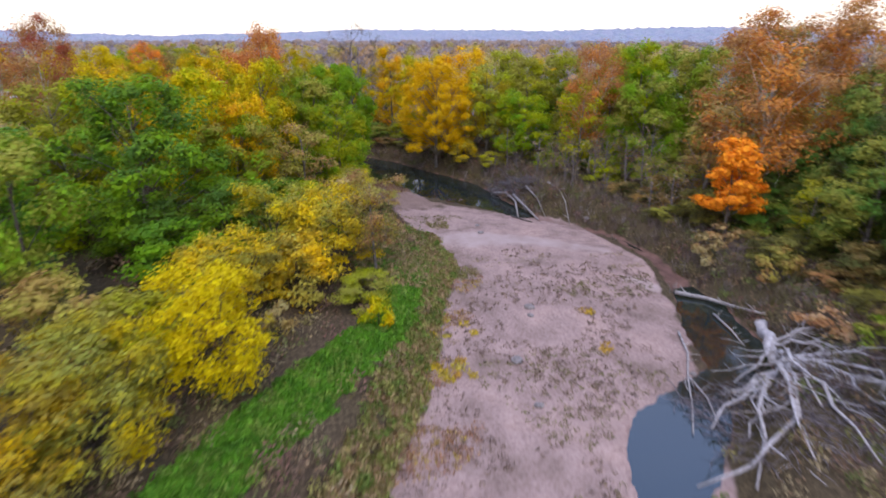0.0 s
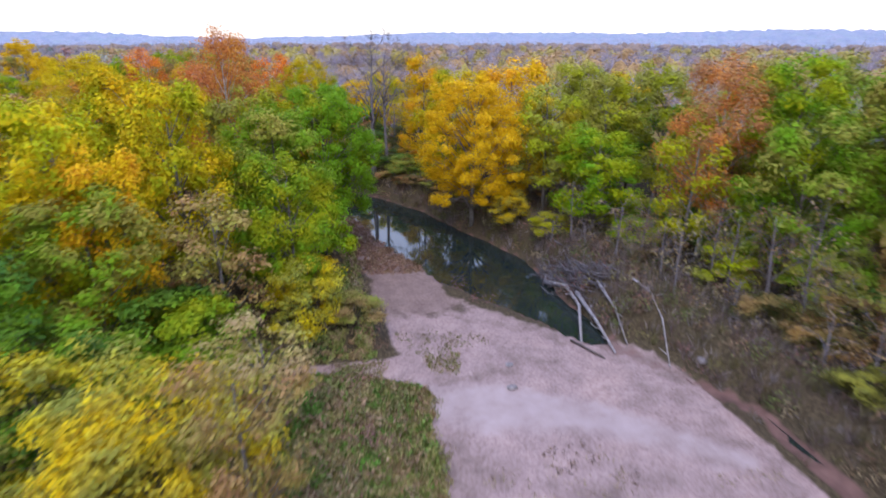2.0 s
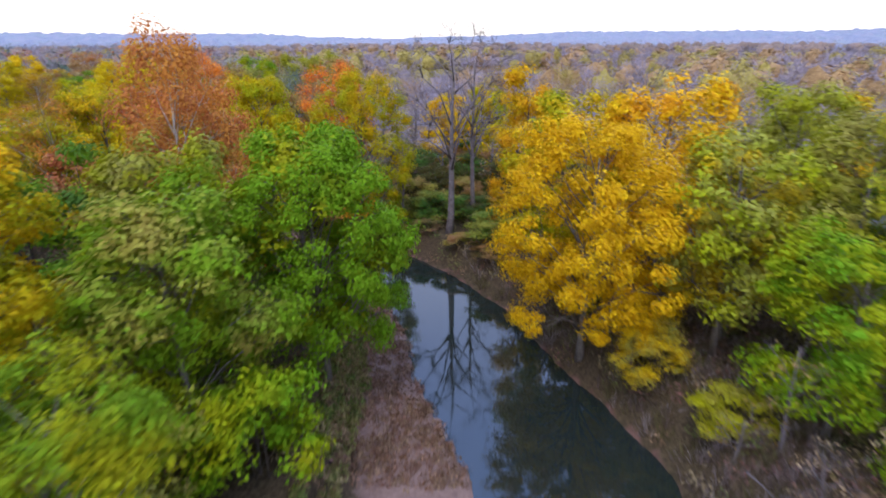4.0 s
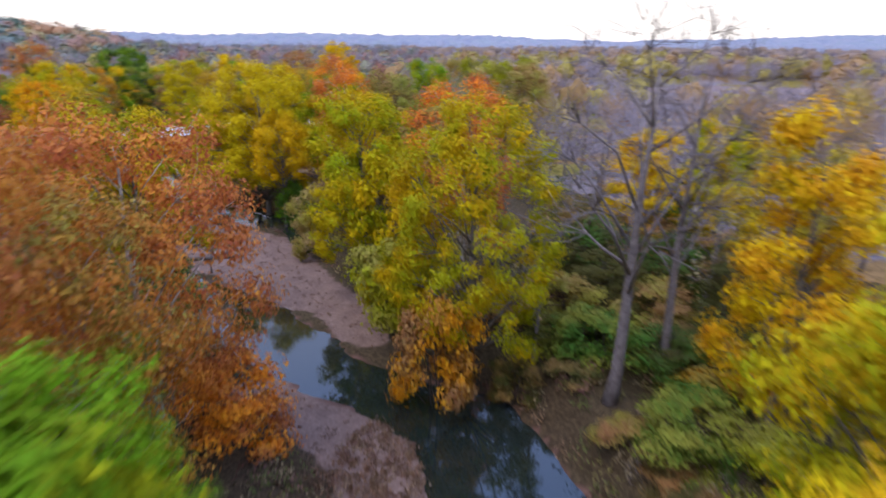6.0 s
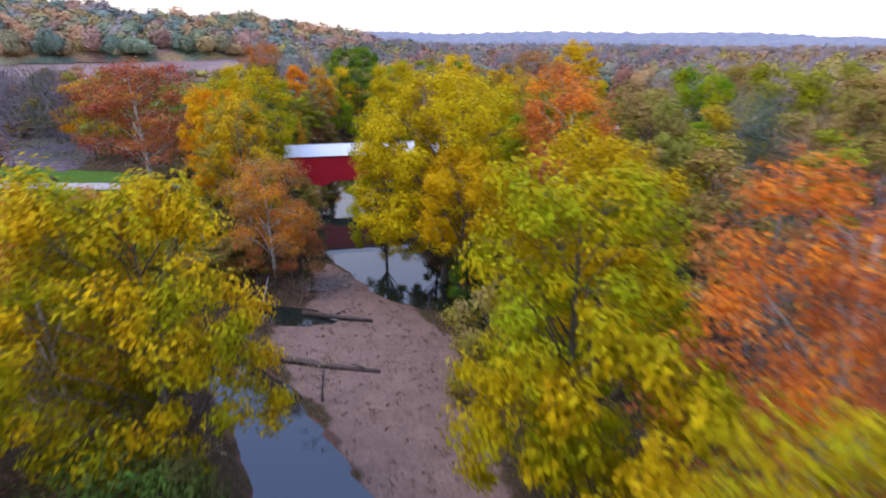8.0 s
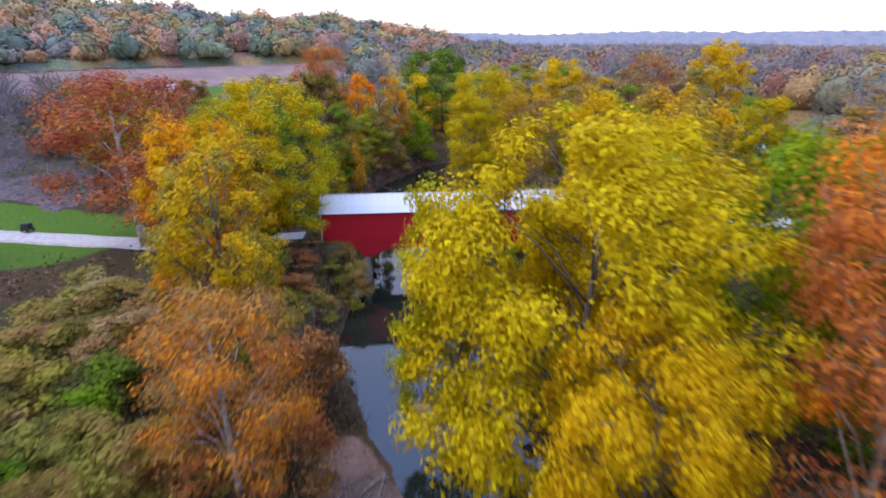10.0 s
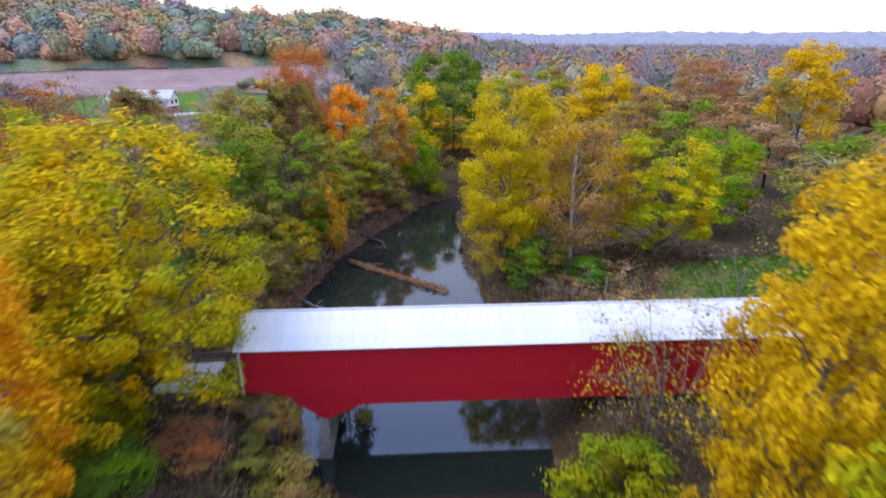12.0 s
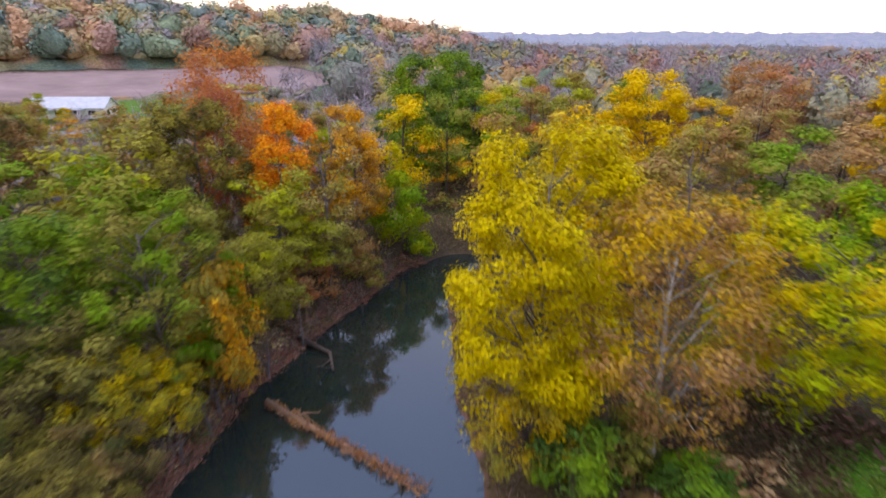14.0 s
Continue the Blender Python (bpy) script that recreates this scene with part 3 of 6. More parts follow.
    tips, tops = [], []
    for s in range(stems):
        lean = rng.normal(0, 0.02 if stems == 1 else 0.12, 2)
        foot = np.array([0, 0, -0.8]) if stems == 1 else np.array([*rng.normal(0, 0.35, 2), -0.8])
        n = 7
        reach = height * (0.82 if stems == 1 else rng.uniform(0.6, 0.85))
        line, kink = [], np.zeros(2)
        for k in range(n + 1):
            f = k / n
            kink = kink + rng.normal(0, 0.012 * height / n * 2, 2)
            line.append(foot + np.array([lean[0] * f * height + kink[0], lean[1] * f * height + kink[1], f * reach]))
        thick = (0.0145 if stems == 1 else 0.008) * height * girth
        wood.tube(line, [thick * (1.35 if k == 0 else 1) * (1 - 0.85 * k / n) + 0.02 for k in range(n + 1)], 7)
        tops.append(line)
    lobes_n = max(5, clumps // 6)
    centres = []
    for c in range(lobes_n):
        u = min(0.93, 0.04 + 0.9 * (c + rng.rand()) / lobes_n) if kind != "cone" else min(0.95, ((c + rng.rand()) / lobes_n) ** 1.25)
        a = c * 2.4 + rng.normal(0, 0.45)
        lob = 1 + 0.2 * math.sin(2 * a + lobes[0]) + 0.14 * math.sin(3 * a + lobes[1] + 3 * u)
        r = radius * crown_shape(kind, u) * lob * (0.72 - fill * 0.5 * rng.rand())
        tip = np.array([r * math.cos(a), r * math.sin(a), base + u * (height * 0.93 - base)])
        line = tops[c % stems]
        z0 = max(base * 0.7, tip[2] - 0.8 * r - rng.uniform(0, 0.12) * height)
        start = np.array([np.interp(z0, [p[2] for p in line], [p[i] for p in line]) for i in range(3)])
        middle = start * 0.45 + tip * 0.55 + np.array([*rng.normal(0, 0.05 * radius, 2), 0.08 * r])
        t = 0.0048 * height * (1.15 - 0.6 * u) * girth
        bough = wood if leaves > 300 else Pile()
        if leaves <= 300:
            limbs.append(bough)
        bough.tube([start, middle, tip], [t, t * 0.62, t * 0.3], 5)
        size = radius * rng.uniform(0.26, 0.42) * (1.1 - 0.35 * u)
        centres.append(tip)
        for k in range(6):
            way = rng.normal(size=3)
            way[2] = abs(way[2]) * 0.9 - 0.35
            way += 0.5 * np.array([math.cos(a), math.sin(a), 0])
            way /= np.linalg.norm(way)
            end = tip + way * size * rng.uniform(0.6, 1.1)
            bough.tube([middle * 0.25 + tip * 0.75, (tip + end) / 2 + rng.normal(0, 0.04 * radius, 3), end], [t * 0.4, t * 0.26, 0.012], 3)
            for q in range(twigs):
                far = end + rng.normal(0, 0.11 * radius, 3) + np.array([0, 0, 0.07 * radius])
                bough.tube([(tip + end) / 2, (end + far) / 2 + rng.normal(0, 0.03 * radius, 3), far], [t * 0.22, t * 0.15, 0.01], 3)
            tips.append(end)
    tips = np.array(tips)
    crown = None
    if leaves:
        per = rng.multinomial(leaves, rng.dirichlet(np.full(len(tips), 6.0)))
        which = np.repeat(np.arange(len(tips)), per)
        ball = rng.normal(size=(leaves, 3))
        ball /= np.linalg.norm(ball, axis=1, keepdims=True)
        rad = radius * (0.13 + 0.13 * rng.rand(len(tips)))[which] * spread_leaf
        shell = rng.rand(leaves) ** 0.45
        off = ball * (rad * shell)[:, None] * [1.1, 1.1, flat]
        centre = np.array([0, 0, base + 0.35 * (height - base)])
        at = tips[which] + off
        # leaves lie in sprays: towards the outside and the light
        outward = at - centre
        outward /= np.maximum(np.linalg.norm(outward, axis=1, keepdims=True), 0.1)
        nor = 1.0 * ball + 0.5 * outward + np.array([0, 0, 0.4]) + rng.normal(0, 0.22, (leaves, 3))
        keep = at[:, 2] > 0.15
        size = leaf * rng.uniform(0.6, 1.35, leaves)
        crown = (at[keep], nor[keep], size[keep], rng)
    return wood, limbs, crown


def make_kind(name, bark, **how):
    """One grown tree: an Empty with its trunk and crown, set aside to be copied."""
    wood, limbs, crown = grow(**how)
    return {"name": name, "trunk": wood.mesh("trunk", BARK[bark], True), "limbs": [one.mesh("limb", BARK[bark], True) for one in limbs], "crown": leaf_mesh("crown", LEAF, *crown) if crown else None,
            "height": how["height"], "radius": how["radius"]}


# DUSK is a dark olive leaf colour, at some bushes a stand-in for shade
YELLOW, GOLD, LIME, GREEN, DEEP, OLIVE, RUST, ORANGE, BROWN, TAN, MAROON, COPPER, AMBER, FERN, DUSK = (
    (0.7, 0.47, 0.009), (0.76, 0.375, 0.016), (0.36, 0.38, 0.009), (0.165, 0.31, 0.012), (0.08, 0.175, 0.028), (0.33, 0.31, 0.055),
    (0.5, 0.17, 0.055), (0.84, 0.3, 0.025), (0.38, 0.22, 0.08), (0.48, 0.36, 0.17), (0.38, 0.09, 0.06), (0.62, 0.26, 0.045), (0.56, 0.37, 0.006), (0.28, 0.34, 0.008), (0.1, 0.095, 0.028))
PLAIN_NAMES = {YELLOW: "bright yellow", GOLD: "golden orange", LIME: "yellow-green", GREEN: "green", DEEP: "dark green", OLIVE: "olive green",
               RUST: "rust red", ORANGE: "vivid orange", BROWN: "brown", TAN: "pale tan", MAROON: "dark red", COPPER: "copper orange", AMBER: "deep yellow", FERN: "yellowish green", DUSK: "dusky olive"}

KINDS = {
    "grand": [make_kind("maple_tree", "grey", seed=s, height=27, radius=9, low=0.15, clumps=270, leaves=52000, leaf=0.26, spread_leaf=0.74, flat=0.78) for s in (26, 27)],
    "near": [make_kind("maple_tree", "grey", seed=s, height=26, radius=8, low=0.16, clumps=228, leaves=29000, leaf=0.32, spread_leaf=0.78, flat=0.8) for s in (24, 25)],
    "high": [make_kind("maple_tree", "grey", seed=s, height=26, radius=8, low=0.44, clumps=168, leaves=24000, leaf=0.32, spread_leaf=0.9, flat=0.8) for s in (28,)],
    "twiggy": [make_kind("thin_leaved_tree", "pale", seed=s, height=15, radius=6, low=0.1, clumps=96, leaves=2600, leaf=0.2, kind="vase", stems=6, twigs=5, spread_leaf=1.4) for s in (63, 64)],
    "nearbush": [make_kind("shrub", "dark", seed=s, height=14, radius=5.8, low=0.04, clumps=150, leaves=11500, leaf=0.3, stems=6, spread_leaf=1.15) for s in (43, 44)],
    "maple": [make_kind("maple_tree", "grey", seed=s, height=26, radius=8, low=0.16, clumps=150, leaves=17000, leaf=0.43, spread_leaf=1.15) for s in (21, 22, 23)],
    "tall": [make_kind("tall_tree", "grey", seed=s, height=27, radius=6, low=0.18, clumps=108, leaves=14500, leaf=0.38, kind="tall", spread_leaf=1.5) for s in (31, 32)],
    "bush": [make_kind("shrub", "dark", seed=s, height=10, radius=4.6, low=0.04, clumps=66, leaves=6200, leaf=0.37, stems=5, spread_leaf=1.55) for s in (41, 42)],
    "sycamore": [make_kind("sycamore_tree", "white", seed=s, height=29, radius=8.5, low=0.22, clumps=132, leaves=17500, leaf=0.33, twigs=1, spread_leaf=1.35) for s in (51, 52)],
    "sparse": [make_kind("thin_leaved_tree", "grey", seed=s, height=20, radius=5, low=0.2, clumps=84, leaves=3600, leaf=0.38, kind="vase", twigs=1, spread_leaf=1.5) for s in (61, 62)],
    "bare": [make_kind("bare_tree", "pale", seed=s, height=25, radius=6.5, low=0.4, clumps=78, leaves=0, leaf=0.3, kind="vase", twigs=3, girth=1.05) for s in (71, 72)],
    "thin": [make_kind("bare_tree", "pale", seed=s, height=21, radius=5, low=0.25, clumps=60, leaves=110, leaf=0.45, kind="vase", twigs=1, spread_leaf=1.6) for s in (73, 74)],
    "cone": [make_kind("young_maple_tree", "grey", seed=81, height=14, radius=4.4, low=0.3, clumps=96, leaves=7500, leaf=0.42, kind="cone")],
    "wood": [make_kind("woodland_tree", "dark", seed=s, height=23, radius=5.6, low=0.2, clumps=42, leaves=5200, leaf=0.46, kind=k, spread_leaf=1.9) for s, k in ((91, "round"), (92, "tall"), (93, "round"))],
    "thicket": [make_kind("undergrowth_bush", "dark", seed=s, height=4.5, radius=2.6, low=0.05, clumps=18, leaves=520, leaf=0.5, stems=4, spread_leaf=1.8) for s in (95, 96)],
}


def plant(kind, x, y, top, radius, tint, tint2=None, turn=None, where="on the creek bank", group="riverside trees", sink=0.1):
    """Stands a tree at a place, with its top at that height above the water."""
    rng = random.Random(int(x * 31 + y * 17))
    forms = KINDS[kind]
    form = forms[rng.randrange(len(forms))]
    z = ground_at(x, y) - sink
    tree = new(form["name"])
    part("trunk", form["trunk"], tree)
    for limb in form["limbs"]:
        part("limb", limb, tree)
    tint2 = tint2 or tint
    if form["crown"]:
        crown = part("crown", form["crown"], tree)
        wob = [rng.uniform(0.9, 1.1) for _ in range(3)]
        crown.color = (*[c * w for c, w in zip(tint, wob)], 1)
        crown["tint"] = [c * w for c, w in zip(tint2, wob)]
        colour = PLAIN_NAMES[tint] + (" and " + PLAIN_NAMES[tint2] if tint2 != tint else "")
        words = f"{colour} {form['name'].replace('_', ' ')} {where}"
    if form["name"] == "bare_tree":
        words = f"leafless grey {form['name'].replace('_', ' ')} {where}"
    sz, sr = (top - z) / form["height"], radius / form["radius"]
    tree.matrix_basis = pose(x, y, z, 0, 0, turn if turn is not None else rng.uniform(0, 360)) @ Matrix.Diagonal((sr, sr, sz, 1))
    tagged(tree, words, "shrub" if "bush" in kind or kind == "thicket" else "tree", group)
    STANDING.append((x, y, radius))
    return tree


STANDING = []
# kind, x, y, height of the top over the water, crown radius, tint, second tint
for row in (
    # first bend, inner side
    ("nearbush", -35.5, -38, 15.5, 5.2, YELLOW, YELLOW), ("nearbush", -34, -24, 13, 5.6, YELLOW, OLIVE), ("nearbush", -43, -44, 14, 5.4, OLIVE, AMBER), ("nearbush", -48, -48, 14, 6, AMBER, OLIVE),
    ("bush", -47, -31, 13, 6, OLIVE, BROWN), ("nearbush", -22, -16.5, 15.5, 5.8, YELLOW, OLIVE), ("sparse", -17.5, -7.5, 13.5, 4.4, TAN, OLIVE),
    ("nearbush", -28, -11.5, 15, 6, OLIVE, YELLOW), ("nearbush", -14.5, 10, 11.5, 4.2, OLIVE, YELLOW), ("sparse", -17, -18, 18, 3.6, BROWN, OLIVE),
    ("maple", -32, 6, 21.5, 6.4, GREEN, OLIVE), ("maple", -43.5, -3, 28.5, 8.4, GREEN, DEEP), ("maple", -36, 12, 28.5, 6.4, LIME, YELLOW),
    ("maple", -31, 8, 24.5, 4.6, YELLOW, GOLD), ("maple", -26.5, 19.5, 29.5, 6, LIME, YELLOW), ("maple", -15.5, 14.5, 22, 5.2, GREEN, LIME),
    ("tall", -12, 42, 27.5, 6.5, GREEN, LIME), ("sycamore", -24.5, 48, 35.5, 5.8, RUST, COPPER), ("sparse", -22, 9, 20, 5, BROWN, OLIVE),
    ("bush", -40, -14, 12, 5.5, GREEN, DEEP), ("bush", -30, -2, 11, 5, GREEN, OLIVE), ("maple", -55, 12, 27, 8, LIME, OLIVE), ("maple", -50, 33, 28, 7.5, YELLOW, LIME),
    ("maple", -58, -12, 24, 8, GREEN, DEEP), ("sycamore", -66, 28, 31, 7, RUST, BROWN), ("maple", -38, 30, 27, 6.5, LIME, YELLOW), ("bush", -9.5, 10.5, 6.5, 3, BROWN, OLIVE),
    ("bush", -14, 14, 10, 3.8, LIME, YELLOW), ("tall", -17, 28, 26, 5.5, GREEN, OLIVE), ("bush", -52, -62, 12, 6, OLIVE, GREEN),
    ("bush", -41, 20, 13, 6, GREEN, OLIVE), ("bush", -25.5, 3, 12, 5.4, GREEN, DEEP), ("bush", -53, 4, 13, 6.5, GREEN, LIME), ("nearbush", -44, -5, 13.5, 6.5, GREEN, DEEP),
    ("nearbush", -33, -6, 15, 6.4, GREEN, DEEP), ("bush", -22, 0, 12, 5, GREEN, LIME), ("bush", -27, -22, 11.5, 4.8, OLIVE, YELLOW), ("bush", -20, -26, 7, 3.4, OLIVE, LIME),
    ("bush", -41, -33, 11, 5, LIME, OLIVE), ("bush", -19, 22, 12, 5, OLIVE, GREEN), ("sycamore", -66, 52, 37, 7, MAROON, BROWN), ("maple", -34, 34, 30, 6.5, YELLOW, LIME),
    # first bend, outer side
    ("sparse", 39.8, -11.5, 25, 6.5, OLIVE, BROWN), ("nearbush", 34.5, -17, 10, 4, DUSK, OLIVE), ("bush", 37, -6, 9, 4, DUSK, BROWN), ("bush", 31.5, -12, 6, 2.8, DUSK, OLIVE), ("bush", 33, 1, 7, 3, DUSK, BROWN), ("maple", 60, -2, 27, 7, OLIVE, BROWN), ("maple", 47, 26, 30, 6.5, OLIVE, LIME), ("bush", 40, -24, 9, 5, DEEP, OLIVE), ("bush", 45, -5, 9, 5, OLIVE, DEEP),
    ("bush", 37, -14, 7, 3.6, DUSK, OLIVE), ("thin", 33, 10, 15, 3, TAN), ("thin", 36, 14, 17, 3, TAN), ("thin", 33, -12, 13, 2.8, TAN), ("thin", 26, 20, 14, 3, TAN), ("thin", 24, 30, 15, 3, BROWN),
    ("cone", 34, -22.5, 18.6, 5, ORANGE, ORANGE), ("maple", 50, -22, 17, 5.5, DEEP, DUSK), ("maple", 47, -28, 16, 5, DEEP, OLIVE), ("bush", 56, -14, 14, 5.5, DEEP, DUSK), ("maple", 43, -19, 12, 4.4, DUSK, DEEP), ("sycamore", 47, -15, 37, 10.5, COPPER, BROWN), ("sycamore", 58, -21, 39, 9, COPPER, BROWN), ("sycamore", 52, -8, 36, 7, COPPER, OLIVE), ("tall", 40, -38, 22, 5.5, OLIVE, DEEP),
    ("maple", 42, 8, 26, 6.5, GREEN, OLIVE), ("tall", 44, 13, 32.5, 5.8, GREEN, LIME), ("sycamore", 38.5, 20, 32, 6.8, COPPER, BROWN), ("bush", 37, 28, 10, 4.4, GREEN, OLIVE), ("bush", 41, 1, 10, 4.4, OLIVE, GREEN), ("bush", 36, 11, 9, 4, LIME, OLIVE), ("bush", 33, 26, 8, 3.6, LIME, GREEN), ("bush", 43, -32, 10, 4.4, DEEP, DUSK), ("bush", 36, -42, 9, 4.4, DUSK, BROWN), ("sparse", 39.5, -31, 15, 3.6, OLIVE, LIME),
    ("sparse", 32.5, 16, 24, 4.6, LIME, LIME), ("maple", 28.5, 32, 21, 6.4, GREEN, LIME), ("sparse", 25, 44, 27, 6, OLIVE, LIME), ("tall", 34, 42, 29, 6, OLIVE, LIME), ("maple", 36, 56, 29.5, 6.5, OLIVE, LIME), ("maple", 46, 44, 29.5, 6.5, LIME, OLIVE),
    ("maple", 54, -26, 29, 8, DEEP, OLIVE), ("maple", 52, -50, 25, 7, GREEN, OLIVE), ("thin", 32, -8, 10, 3, TAN), ("thin", 31, 3, 9, 2.8, BROWN), ("bush", 34, -5, 6, 2.6, DUSK, BROWN),
    ("bush", 30, -34, 8, 3.6, DUSK, OLIVE), ("near", 45, -36, 24, 6, DUSK, DEEP), ("near", 39, -47, 21, 5.4, DEEP, DUSK), ("near", 49, -43, 27, 6.4, DUSK, OLIVE), ("maple", 33, -56, 19, 5.4, DUSK, OLIVE), ("nearbush", 36.5, -33, 8, 3.4, DUSK, OLIVE), ("bush", 31.5, -40, 6, 2.8, DUSK, BROWN), ("bush", 29.5, -46, 6, 2.8, OLIVE, DUSK), ("bush", 27, -52, 6, 2.8, BROWN, DUSK), ("bush", 34, -27.5, 6, 2.6, DUSK, BROWN), ("bush", 41, -28, 8, 3.4, DEEP, DUSK), ("thin", 27, 8, 14, 2.8, TAN), ("thin", 31, 22, 15, 3, TAN), ("thin", 35, -2, 16, 3, TAN), ("thin", 29, 14, 13, 2.8, TAN), ("thin", 36, 4, 17, 3.4, BROWN),
    ("twiggy", 31.5, 17.5, 13, 3.2, BROWN, TAN), ("twiggy", 36.5, 12.5, 14, 3.2, TAN, BROWN), ("twiggy", 39.5, 7, 15, 3.4, BROWN, TAN), ("twiggy", 36.5, -3, 13, 3.2, BROWN, OLIVE), ("twiggy", 28.5, 20, 11, 2.8, TAN, BROWN), ("thin", 41, 4, 19, 3.4, TAN), ("thin", 34, 8, 16, 3, BROWN), ("twiggy", 39, -9, 14, 3.4, RUST, BROWN),
    ("nearbush", 45, 5, 15, 4.6, OLIVE, GREEN), ("nearbush", 47, 15, 14, 4.6, GREEN, DEEP), ("nearbush", 41, 16, 12, 4, GREEN, LIME), ("nearbush", 40, 25, 13, 4.4, DEEP, GREEN), ("nearbush", 48, -3, 17, 4.8, BROWN, OLIVE), ("maple", 55, 8, 31, 7, GREEN, OLIVE), ("maple", 57, 18, 31, 7, OLIVE, GREEN), ("maple", 52, 28, 31, 6.5, OLIVE, BROWN),
    # the second pool
    # the four DUSK bushes are added as painted shade beneath the trees
    ("nearbush", 18, 40.5, 9, 3.4, YELLOW, OLIVE), ("nearbush", 19.5, 48, 10, 4, YELLOW, AMBER), ("bush", 15, 55.5, 8, 3.2, OLIVE, YELLOW), ("bush", 22, 33, 7, 3, LIME, OLIVE), ("thin", 24, 25, 9, 2.8, TAN), ("thin", 21, 30, 8, 2.6, BROWN), ("bush", -9, 82.5, 5, 2.4, DUSK, BROWN), ("bush", -6.5, 88.5, 7, 3, DUSK, OLIVE), ("bush", -4, 84, 5, 2.4, DUSK, BROWN), ("bush", 5, 92, 7, 3, DUSK, BROWN),
    ("grand", 13.5, 47.5, 27.5, 9, YELLOW, YELLOW), ("maple", 23, 57, 30, 7.5, YELLOW, GOLD), ("maple", 14, 64, 28, 7, LIME, YELLOW), ("maple", 27, 47, 25, 6.5, YELLOW, OLIVE),
    ("grand", -11, 40.5, 27.5, 7.8, GREEN, GREEN), ("near", -19, 32, 25, 7, GREEN, FERN), ("bush", -12.5, 27, 13, 4.2, GREEN, LIME), ("maple", -22, 38, 27, 6, LIME, OLIVE),
    ("bare", -0.3, 81, 37.5, 9.5, TAN), ("bare", 3.5, 87, 36, 7.5, TAN), ("bare", 33.5, 99.5, 33, 6.5, TAN), ("thin", -8, 86, 20, 3, TAN), ("bare", 12, 94, 31, 6, TAN), ("tall", 11, 80, 30.5, 5, YELLOW, GOLD),
    ("sycamore", -29.5, 62, 30, 7.2, COPPER, RUST), ("nearbush", -40, 71.5, 14, 4.8, DEEP, OLIVE), ("sycamore", -27, 55, 27, 6.5, COPPER, OLIVE), ("bush", -26, 66, 10, 4.5, ORANGE, RUST),
    ("grand", -14, 84, 29, 8, LIME, AMBER), ("bush", -15.5, 79.5, 12, 3.8, GOLD, BROWN), ("bush", -24.5, 88.5, 14, 5, LIME, OLIVE), ("bush", -27, 94, 21, 4.6, YELLOW, LIME),
    ("near", -34, 99, 28, 7.2, AMBER, LIME), ("sycamore", -21, 100, 30, 6.2, RUST, ORANGE), ("near", -41, 114, 27, 7.2, AMBER, AMBER), ("thin", -52.5, 116.5, 12, 3.4, BROWN), ("thin", -50, 112, 10, 3, TAN), ("sparse", -55, 121, 13, 3.6, BROWN, TAN), ("bush", -47, 107, 12, 4, OLIVE, TAN),
    ("near", -51.5, 80.5, 27.5, 7.2, LIME, YELLOW), ("sycamore", -57, 77, 26, 6, LIME, COPPER), ("bush", -46, 76, 12, 5, DEEP, DUSK), ("near", -62, 81.5, 23, 6, OLIVE, LIME),
    ("maple", -0.8, 117, 22.5, 5.4, YELLOW, GOLD), ("maple", 8, 119, 24, 6, YELLOW, LIME), 
    # bush tints darkened to hold the shade inside this thicket
    ("nearbush", -3, 98, 11, 4.8, DUSK, DUSK), ("nearbush", 2, 104, 12, 5, DUSK, DEEP), ("nearbush", 9, 105, 13, 5, BROWN, DEEP), ("nearbush", -6, 108, 12, 5, DEEP, DUSK), ("nearbush", 10.5, 97, 13, 5, DUSK, DUSK), ("nearbush", -1, 112, 12, 5, BROWN, DUSK), ("nearbush", -10.5, 102, 11, 4.4, DUSK, DUSK), ("nearbush", 4, 87.5, 8, 4, DEEP, DUSK), ("nearbush", 9, 90, 9, 4, DUSK, DUSK), ("nearbush", -10, 116, 12, 5, DUSK, BROWN), ("nearbush", 4, 118, 13, 5, DUSK, DEEP), ("maple", 15, 108, 24, 6, YELLOW, OLIVE), ("nearbush", -4, 91, 7, 3.6, DUSK, DEEP),
    ("bush", 6, 76, 9, 4, OLIVE, DEEP), ("bush", -2, 88, 9, 4.4, DEEP, OLIVE), ("bush", 8, 84, 9, 4.2, OLIVE, GOLD), ("bush", 9.5, 66, 5, 2.4, DUSK, OLIVE), ("bush", 7.2, 69.5, 5.5, 2.6, BROWN, DUSK), ("bush", 4.5, 73, 5, 2.4, DUSK, BROWN), ("bush", 1.2, 77, 5, 2.4, OLIVE, BROWN), ("bush", 12, 61, 5, 2.6, BROWN, OLIVE), ("bush", 12, 73, 9, 4, LIME, OLIVE), ("bush", -7, 94, 10, 4.4, OLIVE, BROWN), ("bush", 3, 97, 9, 4.4, BROWN, OLIVE), ("thin", -12, 95, 15, 4, TAN), ("thin", -2, 102, 17, 4.4, BROWN), ("thin", 7, 101, 18, 4.4, TAN),
    # before the bridge
    ("grand", -69.8, 123.8, 29.5, 10.5, YELLOW, YELLOW), ("near", -81.5, 123, 24, 5, LIME, AMBER), ("high", -62, 119, 21, 5.6, YELLOW, AMBER), ("near", -76.5, 129, 23, 5, AMBER, YELLOW), ("nearbush", -61.8, 120.6, 9, 3.2, DEEP, GREEN),
